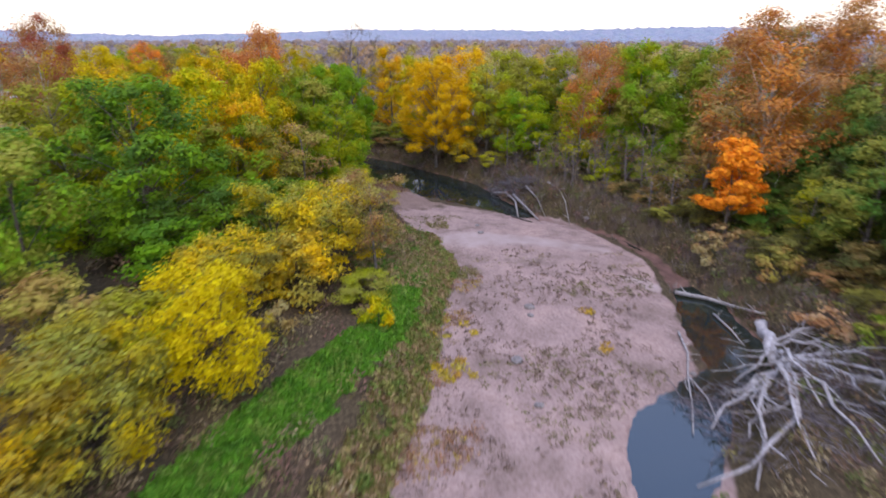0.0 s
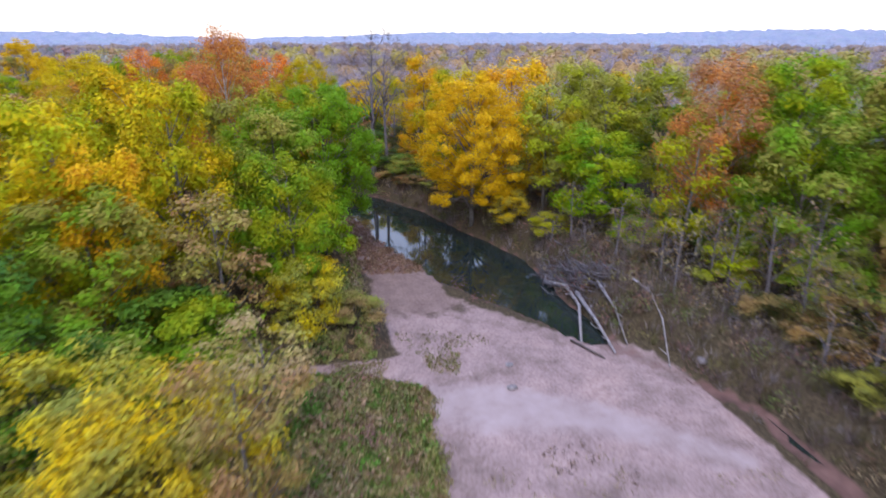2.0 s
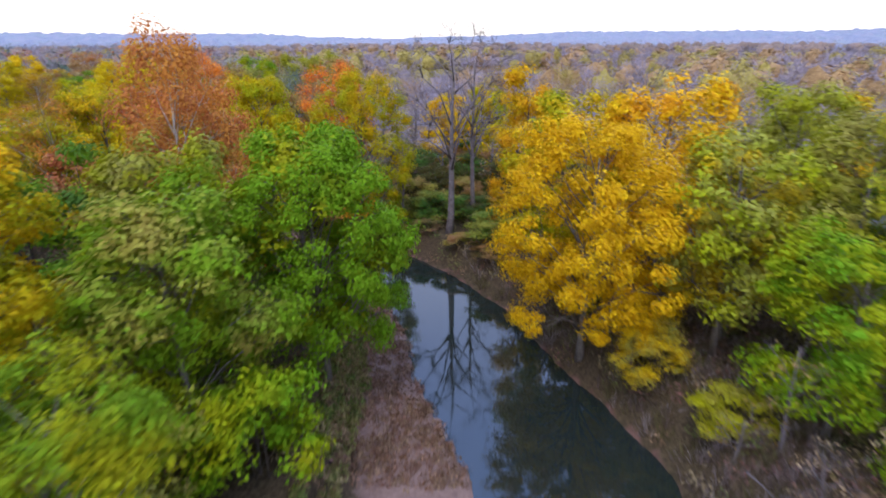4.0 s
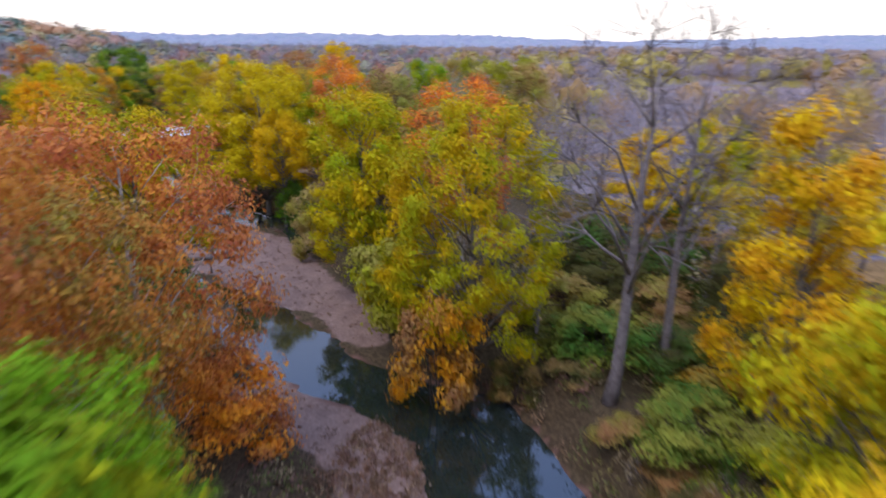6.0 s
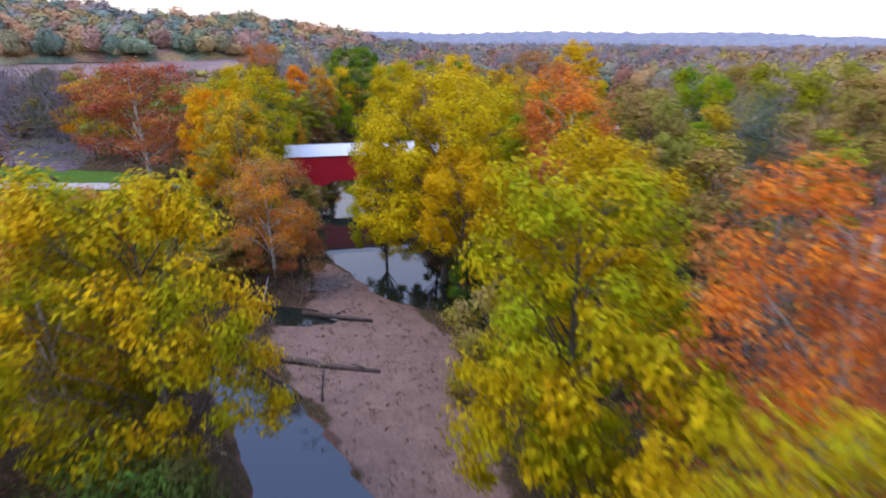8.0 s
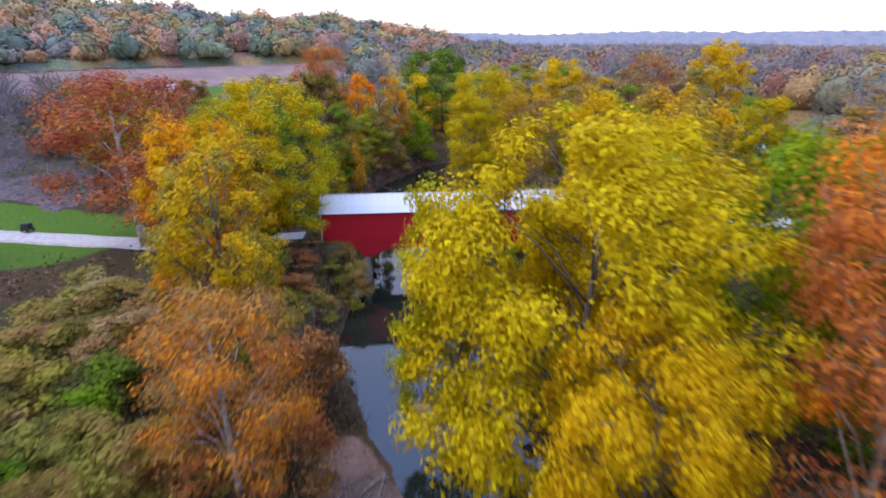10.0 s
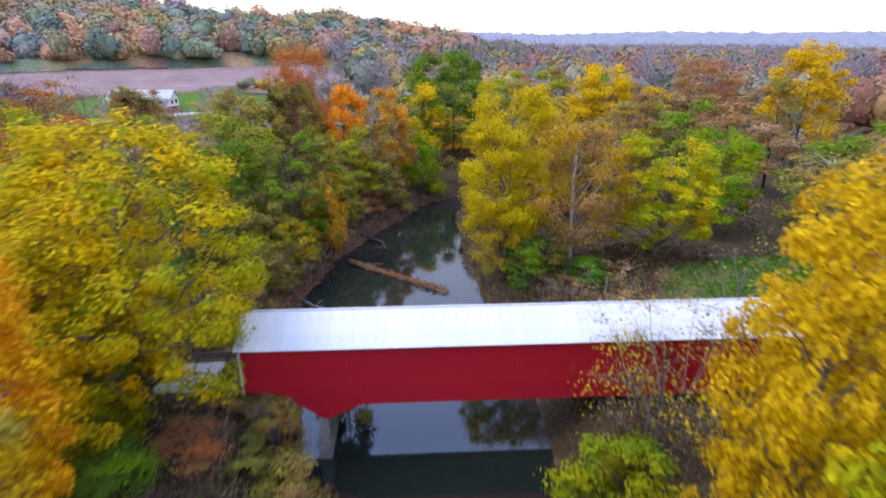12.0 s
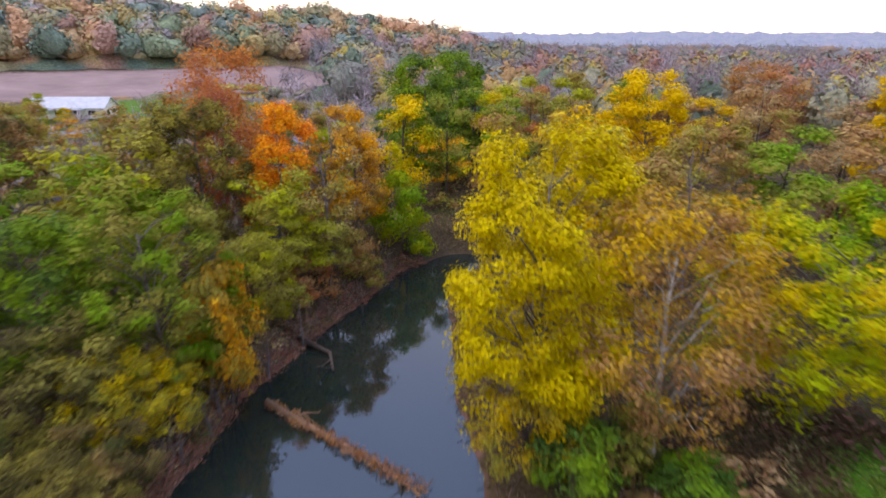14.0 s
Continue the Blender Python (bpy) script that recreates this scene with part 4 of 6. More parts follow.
    ("sycamore", -56, 131, 31, 6.4, RUST, ORANGE), ("maple", -50, 139, 28, 6, BROWN, OLIVE), ("maple", -64, 139, 28, 6.8, LIME, GREEN), ("maple", -78, 142, 26, 6.5, YELLOW, LIME),
    ("near", -87, 153.5, 26, 5.8, YELLOW, YELLOW), ("twiggy", -98.5, 152, 16.5, 6, OLIVE, YELLOW), ("bush", -96, 145, 9, 3.5, LIME, GREEN),
    ("near", -100, 111, 25.5, 6.2, YELLOW, OLIVE), ("near", -110.5, 112.5, 26, 5.6, GOLD, YELLOW), ("grand", -121.4, 122.6, 28.5, 9.2, LIME, YELLOW), ("nearbush", -124, 119, 12, 4.4, OLIVE, LIME), ("near", -121.4, 119.2, 23, 6.8, LIME, YELLOW), ("nearbush", -121, 117.8, 13, 4.8, FERN, LIME), ("sycamore", -139, 110, 30, 12, RUST, MAROON), ("sycamore", -83, 105.5, 19.5, 5.2, ORANGE, BROWN), ("bush", -82.5, 108.5, 9, 3.4, BROWN, RUST), ("bush", -86, 103, 8, 3.2, RUST, OLIVE),
    ("bush", -91, 113, 10, 3.6, BROWN, RUST), ("nearbush", -86.5, 95, 7.5, 3.2, BROWN, OLIVE), ("nearbush", -87, 99.5, 8, 3.2, OLIVE, BROWN), ("bush", -86.5, 88, 7.5, 3.2, OLIVE, BROWN), ("bush", -83.8, 91.5, 5, 2.4, DUSK, BROWN), ("bush", -88.5, 92.5, 8, 3, GREEN, DUSK), ("bush", -91, 96, 8.5, 3.2, DUSK, OLIVE), ("bush", -98, 104, 8, 3.4, DUSK, BROWN), ("bush", -108, 100, 8, 3.6, OLIVE, DUSK), ("bush", -69, 82.5, 8, 3.2, DEEP, OLIVE), ("bush", -73, 86.5, 7, 3, DUSK, OLIVE), ("nearbush", -66, 84.5, 7, 3, DEEP, DUSK), ("thin", -58, 96, 6, 2.4, TAN), ("thin", -62, 87.2, 7, 2.8, BROWN), ("bush", -88, 98, 9, 4, OLIVE, BROWN), ("bush", -85.5, 89.5, 10, 4.4, DUSK, OLIVE), ("bush", -96, 99, 9.5, 4.4, DUSK, GREEN),
    ("bush", -76, 85, 12, 5, LIME, OLIVE), ("bush", -104, 103, 9, 4, BROWN, TAN), ("bush", -92, 105, 8, 3.6, DUSK, BROWN), ("bush", -112, 104, 9, 4.4, BROWN, OLIVE), ("bush", -119, 111, 8.5, 4, OLIVE, BROWN), ("bush", -93, 92, 10, 4.6, OLIVE, DUSK), ("bush", -102, 94, 9.5, 4.6, OLIVE, BROWN), ("bush", -111, 95, 9, 4.6, OLIVE, BROWN), ("bush", -121, 101, 8, 4, OLIVE, TAN), ("bush", -83, 82, 13, 5, LIME, YELLOW), ("bush", -104, 85, 10, 5, OLIVE, LIME), ("thin", -112, 112, 13, 3, TAN), ("thin", -106, 116, 12, 3, BROWN), ("thin", -96, 117, 10, 2.6, BROWN), ("thin", -122, 116, 12, 3, TAN), ("bush", -110, 128.5, 6.2, 2.8, OLIVE, BROWN), ("nearbush", -116.6, 130.2, 6.8, 2.6, BROWN, OLIVE), ("bush", -119.4, 127.6, 7, 2.4, DUSK, BROWN), ("bush", -114, 127, 5.4, 2.2, DUSK, OLIVE), ("bush", -116, 124, 6.5, 2.8, BROWN, RUST), ("bush", -120, 137.5, 6, 2.4, OLIVE, BROWN),
    ("near", -87, 145.5, 28.5, 5.2, YELLOW, YELLOW), ("maple", -87, 160, 28, 6.5, YELLOW, OLIVE),
    ("nearbush", -114, 118.5, 9.5, 3.6, GREEN, DEEP), ("bush", -109.5, 119.5, 7, 3, BROWN, RUST), ("bush", -105.5, 121.5, 5.5, 2.4, OLIVE, BROWN), ("bush", -103, 116.5, 7.5, 3.2, OLIVE, GREEN), ("bush", -107, 114, 8, 3.4, OLIVE, BROWN),
    # beyond the bridge
    ("sparse", -170, 163, 19, 4.4, OLIVE, LIME), ("sparse", -168.5, 168.5, 17, 4, OLIVE, BROWN), ("thin", -173, 171, 22, 4.4, TAN), ("bush", -166.5, 165, 8, 3, BROWN, RUST), ("bush", -171, 174, 9, 3.2, BROWN, OLIVE), ("thin", -180, 179, 24, 5, BROWN), ("sparse", -176, 172, 20, 4.2, GOLD, OLIVE), ("bush", -164.5, 160.5, 7, 2.8, OLIVE, BROWN),
    ("nearbush", -152, 146.5, 9, 3.4, YELLOW, OLIVE), ("nearbush", -147, 142, 8, 3.2, DUSK, BROWN), ("bush", -144.5, 140.5, 6, 2.6, BROWN, OLIVE), ("bush", -155.5, 149, 9, 3.4, OLIVE, GREEN), ("thin", -150.5, 146.2, 5, 2.4, BROWN), ("thin", -153.5, 150.8, 6, 2.6, TAN),
    ("thin", -155.5, 152.5, 6.5, 2.6, BROWN), ("thin", -157.5, 156.5, 6, 2.4, TAN), ("thin", -151.5, 149.5, 6, 2.6, BROWN), ("thin", -161, 161.5, 6.5, 2.4, BROWN), ("thin", -149.3, 146.8, 5.5, 2.4, TAN), ("bush", -159, 153, 8, 3.2, OLIVE, BROWN), ("bush", -148.5, 140, 7, 3, DUSK, OLIVE), ("nearbush", -164, 158, 13, 3.8, OLIVE, LIME),
    ("sparse", -240, 165, 17, 6, OLIVE, LIME), ("sparse", -234, 180, 18, 6, BROWN, OLIVE), ("thin", -228, 172, 20, 5, TAN), ("sparse", -221, 157, 17, 6, OLIVE, BROWN), ("maple", -246, 184, 18, 6, OLIVE, GOLD), ("thin", -258, 182, 18, 5, BROWN), ("maple", -226, 190, 20, 6, BROWN, OLIVE),
    ("sparse", -262, 148, 15, 5, GOLD, BROWN), ("sparse", -255, 138, 14, 5, GOLD, OLIVE), ("thin", -250, 150, 15, 4.5, BROWN), ("thin", -270, 140, 16, 4.5, TAN), ("sparse", -272, 166, 15, 5, OLIVE, GOLD), ("tall", -291, 144, 19, 3.4, LIME, OLIVE), ("tall", -290, 150, 15, 2.6, LIME, YELLOW), ("thin", -282, 172, 17, 4, TAN), ("thin", -285, 180, 18, 4.4, BROWN), ("sparse", -285, 128, 18, 4, LIME, OLIVE),
    ("thin", -252, 112, 27, 6, TAN), ("maple", -244, 116, 24, 6, BROWN, DUSK), ("sparse", -238, 123, 25, 6.4, BROWN, RUST), ("thin", -230, 131, 26, 6, TAN), ("maple", -224, 140, 23, 6, OLIVE, BROWN), ("thin", -236, 108, 26, 6, BROWN), ("sparse", -226, 118, 24, 6.4, RUST, BROWN), ("thin", -219, 126, 24, 5.4, BROWN), ("thin", -246, 126, 27, 6, TAN), ("maple", -232, 113, 21, 5.6, DUSK, OLIVE), ("maple", -214, 137.5, 23.5, 6, DUSK, BROWN), ("thin", -209, 118, 22, 5.4, TAN), ("thin", -203, 108, 20, 5, BROWN), ("sparse", -212, 105, 19, 5.6, BROWN, OLIVE), ("maple", -222, 104, 21, 6, BROWN, DUSK),
    ("maple", -53, 201, 29, 8, OLIVE, LIME), ("maple", -60, 179, 29, 7, GREEN, LIME), ("maple", -48, 219, 29, 8, LIME, OLIVE), ("maple", -66, 217, 29, 7, BROWN, OLIVE), ("maple", -38, 196, 28, 7, OLIVE, BROWN), ("maple", -34, 176, 27, 6.5, BROWN, OLIVE),
    ("thin", -110, 160, 13.5, 3.6, BROWN), ("twiggy", -108, 163, 12, 3.8, BROWN, OLIVE), ("twiggy", -105.5, 166.5, 13, 4, BROWN, OLIVE), ("thin", -103, 170, 15, 4, OLIVE), ("thin", -100.5, 173, 14, 3.8, BROWN), ("bush", -104, 170.5, 7, 2.8, OLIVE, LIME),
    ("sparse", -112, 205, 19, 5.6, OLIVE, BROWN), ("maple", -101, 211, 23, 6, YELLOW, LIME), ("bush", -121.5, 172, 7, 3, DEEP, GREEN), ("thin", -121.5, 165, 6, 2.6, BROWN), ("bush", -117.5, 167, 4.5, 2.4, DUSK, BROWN), ("bush", -122.5, 168, 5, 2.4, DUSK, BROWN), ("bush", -96, 175, 8, 3, OLIVE, YELLOW),
    ("grand", -133.5, 169, 27.5, 7.6, YELLOW, AMBER), ("nearbush", -131.2, 166.6, 13, 3.8, YELLOW, OLIVE), ("nearbush", -127.5, 170, 12, 3.6, OLIVE, BROWN), ("sycamore", -126.5, 173.5, 24.5, 6.4, BROWN, AMBER), ("near", -122, 185, 21.5, 7.4, LIME, YELLOW), ("bush", -127, 166, 9.5, 3.4, DEEP, GREEN),
    ("maple", -124, 203, 20.5, 6, GREEN, LIME), ("maple", -147, 187, 26, 6.5, YELLOW, OLIVE), ("nearbush", -150.5, 143, 11, 3.6, YELLOW, OLIVE), ("nearbush", -143.5, 138, 9, 3.8, DUSK, OLIVE),
    ("near", -160, 139, 20.5, 7, DEEP, GREEN), ("near", -155.5, 148, 21, 6, GREEN, OLIVE), ("bush", -154.5, 152, 16, 3.2, GOLD, OLIVE), ("tall", -168.5, 164, 17, 4.4, OLIVE, LIME),
    ("tall", -177, 166.5, 26.5, 4.4, ORANGE, GOLD), ("tall", -176, 176, 25, 4.2, GOLD, BROWN), ("bush", -176.5, 184, 15, 4.6, GREEN, LIME), ("near", -177.5, 157, 27, 6.2, DUSK, OLIVE), ("maple", -193, 152, 24, 6, BROWN, OLIVE),
    ("maple", -213, 212, 30, 8.5, DEEP, GREEN), ("maple", -224, 229, 30.5, 8.5, DEEP, GREEN), ("maple", -172, 232, 28, 7.5, YELLOW, YELLOW), ("sycamore", -182, 294, 28, 11, BROWN, RUST),
    ("maple", -140, 262, 33, 9, YELLOW, YELLOW), ("maple", -150, 215, 23, 6.5, BROWN, OLIVE), ("sycamore", -191, 164, 33, 6.4, RUST, COPPER), ("sycamore", -183, 161, 28, 3.6, MAROON, RUST), ("bare", -199, 174, 31.5, 5, TAN), ("bare", -206, 190, 31, 5.5, BROWN), ("bush", -147, 129, 9, 4.4, DUSK, DEEP),
    ("bush", -133, 131, 9, 4, DUSK, GREEN), ("maple", -172, 146, 21, 6.4, GREEN, OLIVE), ("nearbush", -150, 125, 14, 5, DEEP, DUSK), ("nearbush", -139, 127, 12.5, 3.8, DEEP, OLIVE), ("nearbush", -146.5, 133, 12.5, 4.6, DUSK, DEEP), ("nearbush", -152, 141, 14, 4.6, DUSK, OLIVE), ("bush", -137, 134.5, 7, 3, DUSK, BROWN), ("bush", -141, 134, 8, 3.2, DUSK, OLIVE), ("thin", -176, 137, 25, 5, TAN), ("thin", -183, 146, 26, 5.4, BROWN), ("thin", -192, 151, 24, 5, TAN), ("sparse", -177, 149, 24, 6.5, OLIVE, LIME), ("thin", -170, 130, 24, 5, TAN), ("thin", -182, 176, 25, 5, TAN), ("thin", -186, 183, 24, 5, BROWN),
):
    plant(*row)


# woodland between them
def open_ground(x, y, room):
    z, wet, sand, bar = (v[0] for v in lie(np.array([x]), np.array([y])))
    if min(wet, sand, bar) < room:
        return False
    for road in (ROAD, ROAD_ON):
        if away(np.array([x]), np.array([y]), line_of(road, 4.0))[0] < room * 0.7:
            return False
    for patch in (GRASS, LAWN, LAWN_FAR_SIDE, HOUSE_LAWN):
        if away(np.array([x]), np.array([y]), patch)[0] < 2 + room * 0.8:
            return False
    if any(math.hypot(x - c[0], y - c[1]) < r for c, r in FIELDS):
        return False
    bx, by = (BRIDGE.inverted() @ Vector((x, y, 0))).xy
    return not (-8 < bx < LONG + 6 and -5 < by < WIDE + 6)


PALETTE = [(YELLOW, LIME), (LIME, OLIVE), (OLIVE, GREEN), (GREEN, OLIVE), (BROWN, OLIVE), (RUST, BROWN), (GOLD, YELLOW), (TAN, BROWN), (OLIVE, BROWN)]
INNER = [(GREEN, DEEP), (LIME, GREEN), (GREEN, LIME), (YELLOW, LIME), (OLIVE, GREEN)]
OUTER = [(GREEN, OLIVE), (OLIVE, BROWN), (LIME, OLIVE), (BROWN, OLIVE), (GREEN, DEEP)]
MUTED = [(BROWN, OLIVE), (TAN, BROWN), (OLIVE, BROWN), (BROWN, TAN), (YELLOW, OLIVE), (GREEN, OLIVE)]
rng_w = random.Random(5)
count = 0
for _ in range(14000):
    if count >= 165:
        break
    x, y = rng_w.uniform(-240, 75), rng_w.uniform(-70, 270)
    bare_side = x > -45 + 0.1 * y and y > 88
    if (-168 < x < -92 and 66 < y < 109) or math.hypot(x, y - 76) < 15 or (x > -20 and 80 < y < 101) or (8 < x < 40 and -40 < y < 12):
        continue
    if away(np.array([x]), np.array([y]), CREEK + POND)[0] > 62 or not open_ground(x, y, 7.5):
        continue
    r = rng_w.uniform(4.4, 6.4)
    if any((x - a) ** 2 + (y - b) ** 2 < (0.62 * (r + c)) ** 2 for a, b, c in STANDING):
        continue
    top = rng_w.uniform(19, 26.5) if not (x < -195 and 132 < y < 215) else rng_w.uniform(11, 15)
    far_side = x > -165 and y > 165
    if far_side and rng_w.random() < 0.4:
        bare_side = True
    if bare_side and rng_w.random() < 0.93:
        plant("thin", x, y, top, r * 0.9, rng_w.choice((TAN, BROWN) if y < 150 else (OLIVE, BROWN)), where="in the woodland", group="woodland trees")
    else:
        plant("wood", x, y, top, r, *rng_w.choice(INNER if x < -10 and y < 45 else OUTER if y < 60 else MUTED if far_side else PALETTE), where="in the woodland", group="woodland trees")
    count += 1
count = 0
for _ in range(4000):
    if count >= 70:
        break
    x, y = rng_w.uniform(-200, 50), rng_w.uniform(-60, 200)
    d = min(away(np.array([x]), np.array([y]), CREEK)[0], away(np.array([x]), np.array([y]), POND)[0], away(np.array([x]), np.array([y]), SAND)[0])
    if d > 22 or not open_ground(x, y, 2.6):
        continue
    if any((x - a) ** 2 + (y - b) ** 2 < (0.4 * c + 1.2) ** 2 for a, b, c in STANDING):
        continue
    z = ground_at(x, y)
    plant("thicket", x, y, z + rng_w.uniform(2.0, 4.6), rng_w.uniform(1.6, 2.9), *rng_w.choice([(BROWN, TAN), (OLIVE, BROWN), (TAN, BROWN), (OLIVE, GREEN), (BROWN, MAROON)]), where="under the trees", group="undergrowth")
    count += 1


# far woods: a canopy of uncounted crowns, each with its own height and hue; distance haze is mixed into these tints
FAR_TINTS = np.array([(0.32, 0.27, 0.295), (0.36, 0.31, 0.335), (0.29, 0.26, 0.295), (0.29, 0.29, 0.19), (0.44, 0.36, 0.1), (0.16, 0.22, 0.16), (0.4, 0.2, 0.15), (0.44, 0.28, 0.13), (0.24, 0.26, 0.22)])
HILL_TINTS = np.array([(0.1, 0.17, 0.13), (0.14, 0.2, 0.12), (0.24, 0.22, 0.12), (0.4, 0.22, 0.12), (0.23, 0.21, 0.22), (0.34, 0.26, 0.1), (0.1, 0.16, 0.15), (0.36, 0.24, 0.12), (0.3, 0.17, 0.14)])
RIDGE_HAZE_TINTS = np.array([(0.26, 0.29, 0.36), (0.31, 0.32, 0.38), (0.28, 0.32, 0.36)])


def crown_cell(i, j, pitch, tall):
    """Middle, radius, height and hue, painted haze included, of the treetop that stands in a cell of the woods, and
    whether it is leafless.
    """
    g = lambda w: GRAIN[w][(i * 7 + j * 3) % 256, (j * 5 + i) % 256]
    cx, cy = (i + 0.15 + 0.7 * g(0)) * pitch, (j + 0.15 + 0.7 * g(1)) * pitch
    r, h = pitch * (0.55 + 0.35 * g(2)), tall * (0.72 + 0.45 * g(1))
    pick = (g(0) * 977).astype(int) % 9
    hill = (hills(cx, cy) > 9) & (np.hypot(cx + 100, cy - 130) > 290)
    mauve = (cx > -45 - 0.5 * np.maximum(cy - 180, 0)) & (cy > 95) & ~hill & ~np.isin(pick, (4, 7))
    # the added constant lifts and flattens the hill hues, as haze would
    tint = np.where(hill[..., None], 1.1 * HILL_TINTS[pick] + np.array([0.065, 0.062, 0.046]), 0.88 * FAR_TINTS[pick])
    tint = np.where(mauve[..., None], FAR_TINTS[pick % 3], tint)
    # plain woods farther off: bluish haze blended into the base colour
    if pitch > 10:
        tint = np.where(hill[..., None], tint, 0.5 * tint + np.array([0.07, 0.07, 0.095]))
    # horizon woods: hazed blue-grey throughout
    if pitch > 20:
        tint = RIDGE_HAZE_TINTS[pick % 3]
    low = (cx < -195) & (cy > 122) & (cy < 225) & (cx > -330)
    belt = (cx < -150) & (cx > -280) & (cy < 122) & (cy > 20)
    tint = np.where(belt[..., None], 0.62 * FAR_TINTS[np.array((0, 2, 0, 3, 8, 2, 0, 8, 2))[pick]], tint)
    tint = np.where((low & (pick > 4))[..., None], FAR_TINTS[pick % 3], tint)
    bare = (mauve | (pick < 3) | (low & (pick > 4)) | belt | ((np.hypot(cx + 60, cy - 90) < 140) & (cy > 110) & (pitch < 11)) | (pitch > 10) & (pick < 7)) & ~hill
    h = np.where(mauve, 0.72 * h, h) * np.where(hill, 0.75 + 0.35 * (7.3 * g(2) % 1), 1.0)
    return cx, cy, np.where(low, r * 0.75, r * np.where(hill, 0.95 + 0.4 * (7.3 * g(2) % 1), 1.0)), np.where(low, h * np.where(bare, 0.55, 0.35), h), tint, bare


def crowns(x, y, pitch, tall):
    """Height over the ground and hue of the treetops at each place."""
    best, hue = np.full(x.shape, -9.0), np.zeros((*x.shape, 3))
    ci, cj = np.floor(x / pitch).astype(int), np.floor(y / pitch).astype(int)
    for di in (-1, 0, 1):
        for dj in (-1, 0, 1):
            cx, cy, r, h, tint, bare = crown_cell(ci + di, cj + dj, pitch, tall)
            d = np.hypot(x - cx, y - cy) / r
            top = np.where(bare & (pitch < 20), 0.36 * h, h) - 0.75 * r * d ** 2.2
            win = top > best
            best, hue = np.where(win, top, best), np.where(win[..., None], tint, hue)
    return np.maximum(best, tall * 0.18), hue


def wooded(x, y):
    """How far inside the far woods a place lies; below zero outside them."""
    d = np.minimum(np.minimum(away(x, y, CREEK), away(x, y, POND)), away(x, y, SAND)) - 52
    for other in (HOUSE_LAWN, LAWN, line_of(ROAD, 4), line_of(ROAD_ON, 4)):
        d = np.minimum(d, away(x, y, other) - 3)
    for (cx, cy), r in FIELDS:
        d = np.minimum(d, np.hypot(x - cx, y - cy) - r)
    return d + 5 * soft_noise(x, y, 14, 2)


def ball_form(subdivisions):
    """Corners and faces of a ball, without the part below that no one sees."""
    bm = bmesh.new()
    bmesh.ops.create_icosphere(bm, subdivisions=subdivisions, radius=1)
    bmesh.ops.delete(bm, geom=[v for v in bm.verts if v.co.z < -0.86], context="VERTS")
    bm.verts.index_update()
    form = np.array([v.co for v in bm.verts]), np.array([[v.index for v in f.verts] for f in bm.faces])
    bm.free()
    return form


def canopy(name, label, near, far, turn, grow_by, least, pitch, tall, leaves, leaf, seed):
    """Woods too far off to be counted: a filler sheet with the shade of the gaps in its colour, lobed crowns over it,
    leaves on the nearer ones, and bare treetops.
    """
    rng = np.random.RandomState(seed)
    rings, r = [], near
    while r < far:
        rings.append(r)
        r += max(least, r * grow_by)
    ang = np.radians(np.arange(-180, 180 + turn / 2, turn) if near < 100 else np.arange(-98, 110, turn))
    rr, aa = np.meshgrid(np.array(rings), ang, indexing="ij")
    rr = rr * (1 + 0.002 * rng.normal(size=rr.shape))
    x, y = -60 - np.sin(aa) * rr, 90 + np.cos(aa) * rr
    high, hue = crowns(x, y, pitch, tall)
    inside = wooded(x, y)
    ground, ok = lie(x, y)[0], inside > 0
    ok[0], ok[-1] = False, False
    full = near > 1000
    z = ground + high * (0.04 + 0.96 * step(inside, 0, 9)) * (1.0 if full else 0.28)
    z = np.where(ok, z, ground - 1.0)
    n = rr.shape[1]
    a = (np.arange(len(rings) - 1)[:, None] * n + np.arange(n - 1)).reshape(-1)
    quads = np.stack([a, a + n, a + n + 1, a + 1], 1)
    quads = quads[ok.reshape(-1)[quads].any(1)]
    inner = ok.reshape(-1)[quads].all(1)
    used, inverse = np.unique(quads, return_inverse=True)

    def sheet(called, verts, faces, smooth, hues, words):
        me = bpy.data.meshes.new(called)
        me.vertices.add(len(verts))
        me.vertices.foreach_set("co", np.asarray(verts, float).reshape(-1))
        me.loops.add(faces.size)
        me.loops.foreach_set("vertex_index", faces.reshape(-1))
        me.polygons.add(len(faces))
        me.polygons.foreach_set("loop_start", np.arange(0, faces.size, faces.shape[1]))
        me.polygons.foreach_set("use_smooth", smooth)
        me.update(calc_edges=True)
        at = me.attributes.new("hue", "FLOAT_COLOR", "POINT")
        at.data.foreach_set("color", np.c_[np.clip(hues, 0, 1), np.ones(len(verts))].reshape(-1))
        me.materials.append(CANOPY)
        tagged(new(called, me), words, "woodland", kind="stuff")

    # sheet hue cut to 0.75: painted shade for the gaps between crowns
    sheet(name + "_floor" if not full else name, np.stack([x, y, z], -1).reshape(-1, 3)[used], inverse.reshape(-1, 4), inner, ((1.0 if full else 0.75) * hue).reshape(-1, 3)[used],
          label if full else "filler sheet beneath the far woods, gap shade darkened into its colour")
    if full:
        return
    k = int(far / pitch) + 2
    i, j = (v.reshape(-1) for v in np.meshgrid(np.arange(-k - 6, k - 4), np.arange(-k + 8, k + 10)))
    cx, cy, r, h, tint, bare = crown_cell(i, j, pitch, tall)
    away_by, turned = np.hypot(cx + 60, cy - 90), np.degrees(np.arctan2(-(cx + 60), cy - 90))
    ok = (away_by > near) & (away_by < far) & (((turned > -76) & (turned < 106)) | (away_by < 190)) & (wooded(cx, cy) > 1)
